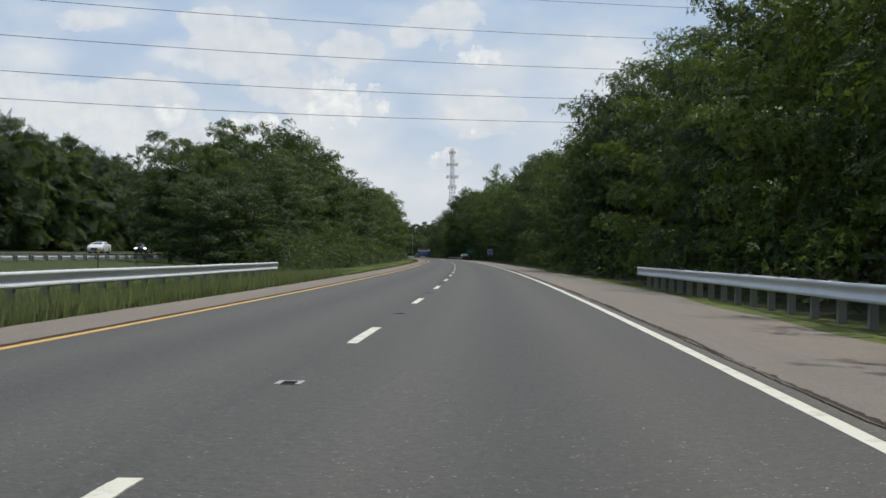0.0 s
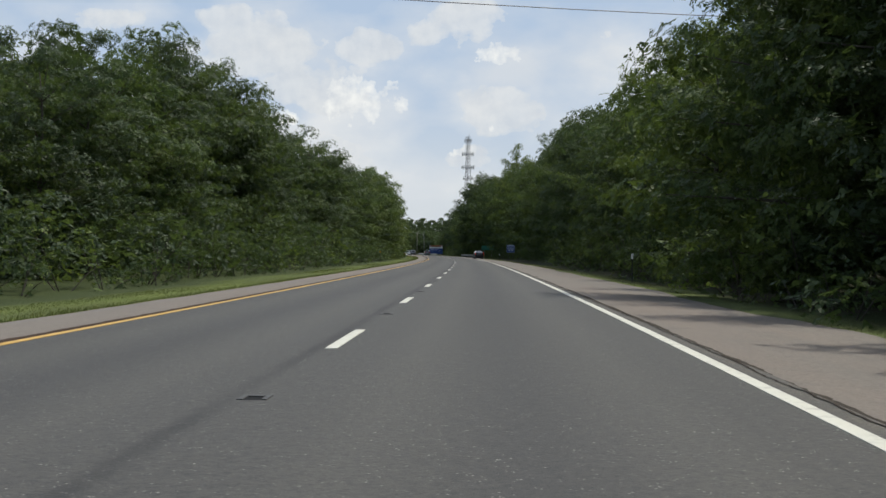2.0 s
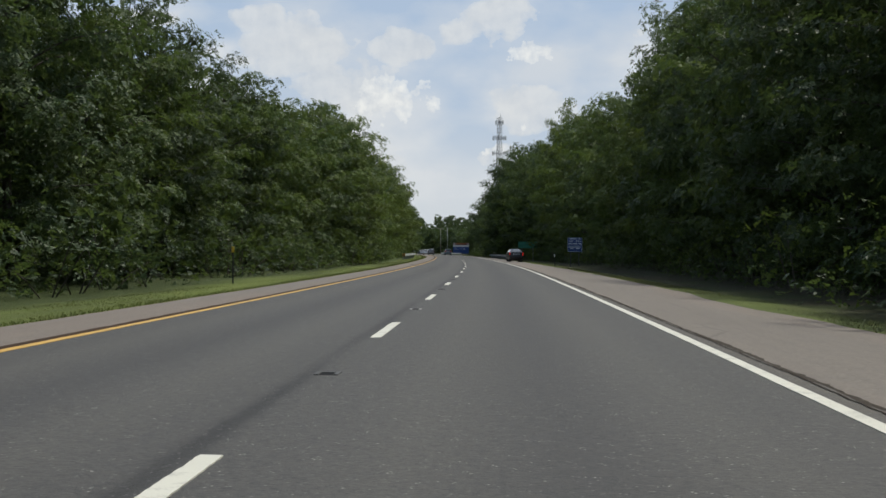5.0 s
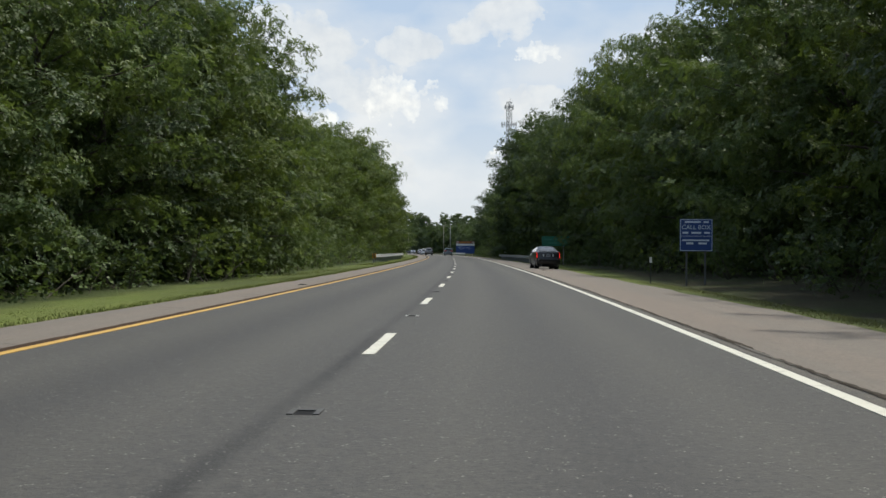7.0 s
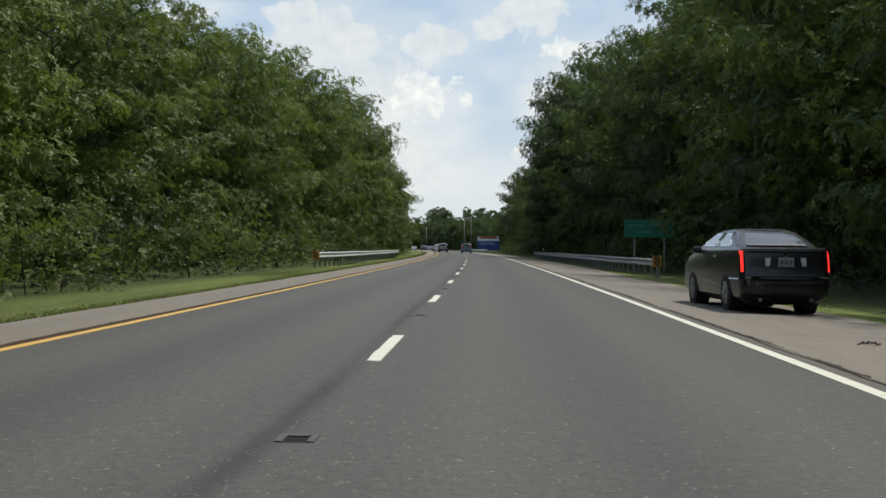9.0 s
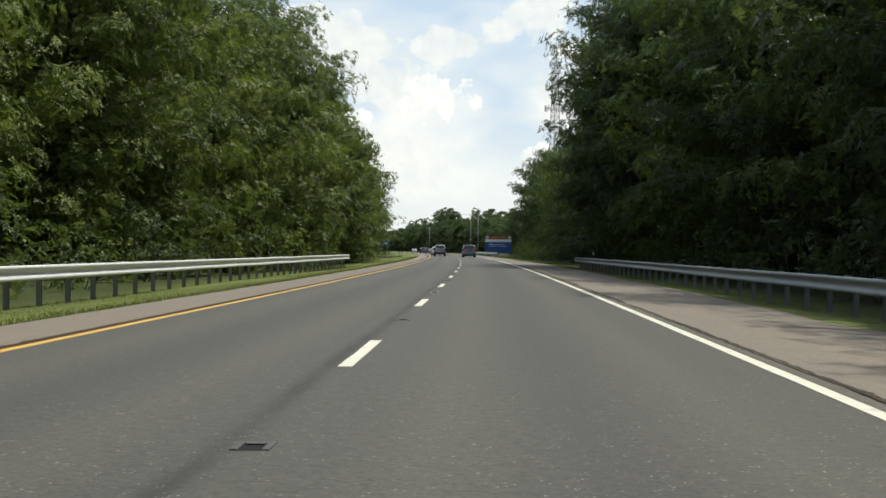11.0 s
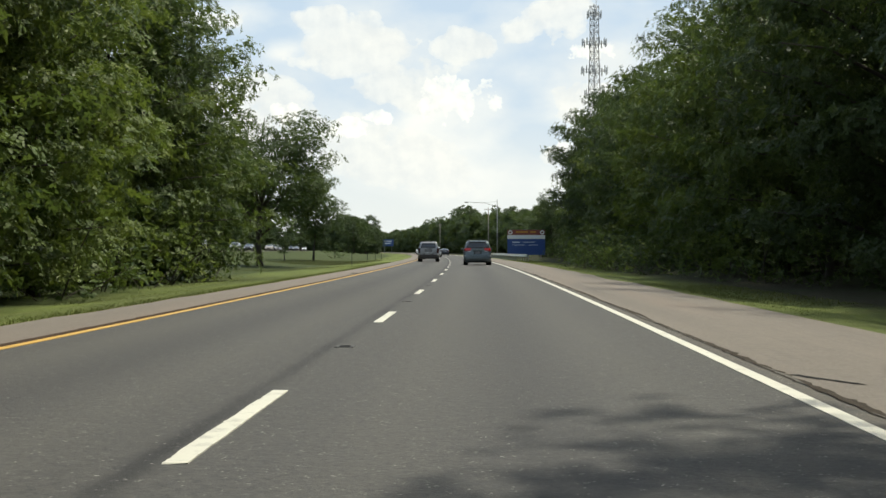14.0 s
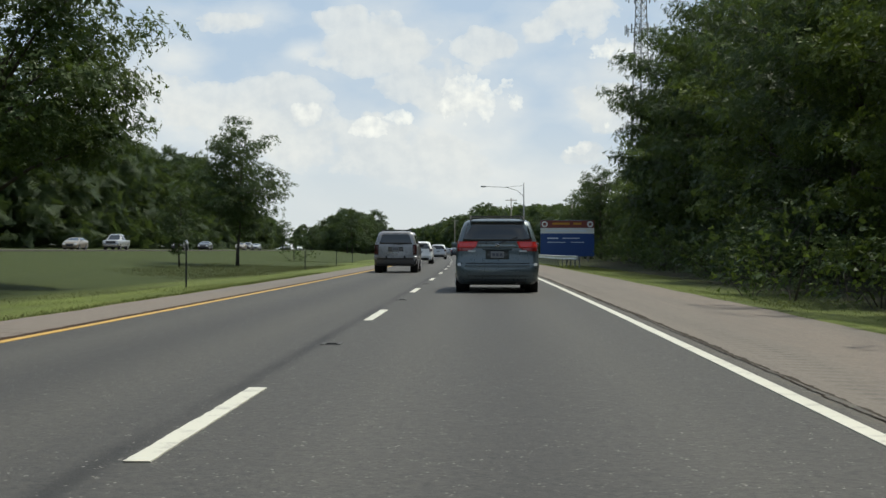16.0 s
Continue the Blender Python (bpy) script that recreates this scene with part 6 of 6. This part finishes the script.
def saloon(m, paint, label, lit=False, front_lit=False):
    e = empty("sedan", m)
    tagged(e, label, "car")
    sh = Shell([(0.19, 0.16, 4.65, 0.74, 0.2), (0.28, 0.04, 4.78, 0.86, 0.24), (0.42, 0.0, 4.83, 0.885, 0.20), (0.57, 0.01, 4.82, 0.895, 0.20), (0.61, 0.05, 4.80, 0.895, 0.15), (0.80, 0.07, 4.66, 0.895, 0.14),
                (0.92, 0.09, 4.3, 0.885, 0.13), (1.03, 0.10, 3.75, 0.868, 0.13), (1.075, 0.13, 3.62, 0.855, 0.14), (1.09, 0.22, 3.56, 0.845, 0.14), (1.10, 0.60, 3.5, 0.835, 0.14), (1.25, 0.96, 3.1, 0.735, 0.15), (1.36, 1.26, 2.78, 0.635, 0.20), (1.41, 1.48, 2.6, 0.54, 0.28), (1.43, 1.75, 2.35, 0.40, 0.30)])
    sh.body("body", paint, e)
    sh.back_panel("rear_window", "car_glass", e, 1.108, 1.392, 0.035, 0.05)
    sh.back_panel("windscreen", "car_glass", e, 1.11, 1.36, 0.08, 0.09, True)
    sh.back_panel("bumper", paint, e, 0.30, 0.57, 0.02, 0.02, out=0.03, steps=4)
    sh.back_panel("bumper_seam", "undercar", e, 0.575, 0.59, 0.05, 0.05, out=0.012, steps=1)
    lamp = "brake_lit" if lit else "tail_red"
    for sd in (-1, 1):
        a, b = sorted((sd * 0.832, sd * 0.872))
        sh.back_panel("tail_lamp", lamp, e, 0.70, 1.045, 0, 0, out=0.014, x0=a, x1=b, label="tall narrow lit red tail lamp" if lit else "")
        a, b = sorted((sd * 0.29, sd * 0.40))
        sh.back_panel("reversing_lamp", "lamp_clear", e, 0.79, 0.935, 0, 0, out=0.008, x0=a, x1=b, slant=0.03 if sd > 0 else -0.03)
        a, b = sorted((sd * 0.50, sd * 0.80))
        sh.back_panel("bumper_strip", "chrome", e, 0.60, 0.622, 0, 0, out=0.036, steps=1, x0=a, x1=b, label="thin chrome strip")
        for z0, z1, a0, b0, a1, b1 in ((1.115, 1.36, 0.95, 1.98, 1.36, 1.98), (1.115, 1.36, 2.06, 3.3, 2.06, 2.72)):
            sh.side_panel("side_window", "car_glass", e, sd, z0, z1, a0, b0, a1, b1)
        part("door_handle", bx(bmesh.new(), (sd * 0.895, 1.95, 0.95), (0.03, 0.2, 0.03), 0.01), "chrome", e)
        sh.side_panel("side_moulding", "chrome", e, sd, 0.575, 0.59, 0.15, 1.0, 0.15, 1.0, 0.006, 1)
        a, b = sorted((sd * 0.5, sd * 0.86))
        sh.back_panel("headlamp", "headlamp_lit" if front_lit else "lamp_clear", e, 0.60, 0.74, 0, 0, True, 0.012, x0=a, x1=b)
    sh.back_panel("grille", "black_plastic", e, 0.40, 0.70, 0.48, 0.48, True, 0.012)
    plate(e, 0, 0.06, 0.86)
    sh.back_panel("boot_lip", paint, e, 1.03, 1.072, 0.08, 0.10, out=0.03, steps=2)
    sh.back_panel("boot_seam", "undercar", e, 0.618, 0.63, 0.10, 0.10, out=0.012, steps=1)
    part("badge", bx(bmesh.new(), (0, 0.075, 0.985), (0.05, 0.012, 0.06), 0.008), "chrome", e)
    wheels(e, sh, 0.325, 1.12, 3.86, 0.13)
    part("underbody", bx(bmesh.new(), (0, 2.4, 0.22), (1.4, 4.3, 0.12), 0.03), "undercar", e)
    for x in (-0.5, 0.5):
        part("exhaust", tube(bmesh.new(), [Vector((x, 0.05, 0.25)), Vector((x, 0.7, 0.25))], 0.035, 8), "weathered_steel", e)
    mirrors(e, 0.86, 3.2, 1.05, paint)
    return e


def crossover(m, paint, label, front_lit=False):
    e = empty("crossover", m)
    tagged(e, label, "car")
    sh = Shell([(0.24, 0.14, 4.4, 0.76, 0.2), (0.34, 0.03, 4.5, 0.87, 0.25), (0.6, 0.0, 4.54, 0.90, 0.26), (0.66, 0.05, 4.52, 0.90, 0.24), (0.98, 0.10, 4.2, 0.89, 0.22), (1.06, 0.12, 3.5, 0.87, 0.2), (1.10, 0.14, 3.4, 0.855, 0.18), (1.35, 0.3, 2.9, 0.77, 0.18), (1.53, 0.45, 2.55, 0.68, 0.2), (1.6, 0.55, 2.4, 0.60, 0.25), (1.63, 0.8, 2.1, 0.46, 0.28)])
    sh.body("body", paint, e)
    sh.back_panel("rear_window", "car_glass", e, 1.10, 1.50, 0.13, 0.12)
    sh.back_panel("windscreen", "car_glass", e, 1.10, 1.52, 0.08, 0.09, True)
    sh.back_panel("lower_valance", "black_plastic", e, 0.27, 0.45, 0.08, 0.08, out=0.012)
    for sd in (-1, 1):
        a, b = sorted((sd * 0.66, sd * 0.88))
        sh.back_panel("tail_lamp", "tail_dark", e, 0.90, 1.08, 0, 0, out=0.014, x0=a, x1=b)
        for z0, z1, a0, b0, a1, b1 in ((1.12, 1.48, 0.5, 1.5, 0.75, 1.5), (1.12, 1.48, 1.58, 3.2, 1.58, 2.6)):
            sh.side_panel("side_window", "car_glass", e, sd, z0, z1, a0, b0, a1, b1)
        a, b = sorted((sd * 0.5, sd * 0.86))
        sh.back_panel("headlamp", "headlamp_lit" if front_lit else "lamp_clear", e, 0.70, 0.86, 0, 0, True, 0.012, x0=a, x1=b)
    sh.back_panel("grille", "black_plastic", e, 0.42, 0.78, 0.46, 0.46, True, 0.012)
    plate(e, 0, 0.07, 0.86)
    wheels(e, sh, 0.345, 0.88, 3.5)
    part("underbody", bx(bmesh.new(), (0, 2.2, 0.28), (1.4, 3.9, 0.12), 0.03), "undercar", e)
    mirrors(e, 0.87, 2.95, 1.12, paint)
    return e


def pickup(m, paint, label):
    e = empty("pickup", m)
    tagged(e, label, "car")
    low = Shell([(0.36, 0.1, 5.5, 0.85, 0.15), (0.48, 0.0, 5.65, 0.97, 0.2), (0.75, 0.0, 5.7, 1.0, 0.2), (1.05, 0.02, 5.6, 1.0, 0.18), (1.16, 0.04, 5.45, 0.98, 0.16)])
    low.body("body", paint, e)
    cab = Shell([(1.14, 2.0, 4.35, 0.95, 0.15), (1.2, 2.02, 4.25, 0.93, 0.15), (1.55, 2.15, 3.7, 0.83, 0.15), (1.82, 2.25, 3.3, 0.74, 0.18), (1.9, 2.4, 3.1, 0.62, 0.25)])
    cab.body("cab", paint, e)
    cab.back_panel("windscreen", "car_glass", e, 1.22, 1.8, 0.06, 0.07, True)
    cab.back_panel("rear_window", "car_glass", e, 1.3, 1.75, 0.1, 0.1)
    part("bed_floor", bx(bmesh.new(), (0, 1.0, 1.165), (1.6, 1.75, 0.02)), "undercar", e)
    for sd in (-1, 1):
        cab.side_panel("side_window", "car_glass", e, sd, 1.22, 1.76, 2.3, 3.1, 2.4, 3.1)
        cab.side_panel("side_window", "car_glass", e, sd, 1.22, 1.76, 3.18, 4.0, 3.18, 3.35)
        a, b = sorted((sd * 0.62, sd * 0.95))
        low.back_panel("headlamp", "lamp_clear", e, 0.86, 1.06, 0, 0, True, 0.012, x0=a, x1=b)
        low.back_panel("tail_lamp", "tail_red", e, 0.8, 1.1, 0, 0, out=0.012, x0=min(sd * 0.86, sd * 0.96), x1=max(sd * 0.86, sd * 0.96))
    low.back_panel("grille", "black_plastic", e, 0.74, 1.05, 0.42, 0.42, True, 0.012)
    low.back_panel("front_bumper", "chrome", e, 0.46, 0.66, 0.05, 0.05, True, 0.04)
    wheels(e, low, 0.39, 1.2, 4.7, 0.12)
    mirrors(e, 0.95, 3.9, 1.3, "black_plastic")
    return e


# the cars ahead, as they stand at the end of the drive
minivan(on_road(526.4, 1.97, 0.006))
big_suv(on_road(553.0, -1.97, 0.006))
crossover(on_road(591.0, -2.2, 0.006), "car_white", "white crossover car in the inner lane")
crossover(on_road(640.0, -1.45, 0.006), "car_silver", "silver crossover car far ahead in the inner lane")
saloon(on_road(716.0, 1.7, 0.006), "car_dark", "dark sedan far ahead in the outer lane")
crossover(on_road(735.0, -1.9, 0.006), "car_grey", "grey crossover car far ahead in the inner lane")
saloon(on_road(765.0, 1.8, 0.006), "car_silver", "silver sedan far ahead in the outer lane")
crossover(on_road(800.0, 1.8, 0.006), "car_navy", "navy crossover car far ahead in the outer lane")
saloon(on_road(812.0, -1.8, 0.006), "car_white", "white sedan far ahead in the inner lane")
# stopped on the shoulder
saloon(on_road(306.0, 6.05, -0.115, 2.6) @ Matrix.Diagonal((0.865, 1.03, 1.04, 1)), "sedan_black", "glossy black sedan stopped on the shoulder with brake lamps lit", True)
# coming the other way
pickup(on_road(657.5, -40.5, 1.0, 180), "car_silver", "silver pickup truck on the opposing road")
saloon(on_road(650, -43.5, 1.0, 180), "car_tan", "tan sedan on the opposing road")
crossover(on_road(694, -40.0, 1.0, 180), "car_grey", "dark grey crossover in the queue on the opposing road")
saloon(on_road(715, -39.8, 1.0, 180), "car_dark", "dark sedan in the queue on the opposing road")
for s, u, f, col, lb in ((760, -40, saloon, "car_tan", "tan sedan in the queue on the opposing road"), (772, -40.2, crossover, "car_grey", "grey crossover in the queue on the opposing road"), (786, -40, saloon, "car_silver", "silver sedan in the queue on the opposing road"),
                         (868, -40, saloon, "car_grey", "grey sedan in the queue on the opposing road"), (905, -43.6, crossover, "car_dark", "dark crossover in the queue on the opposing road"), (930, -40, saloon, "car_white", "white sedan far off on the opposing road")):
    f(on_road(s, u, 1.0, 180), col, lb)
saloon(on_road(163, -43.6, 1.0, 180), "car_white", "white sedan on the opposing road behind the rail")
crossover(on_road(187, -43.6, 1.0, 180), "car_grey", "grey crossover with lit headlamps on the opposing road", True)
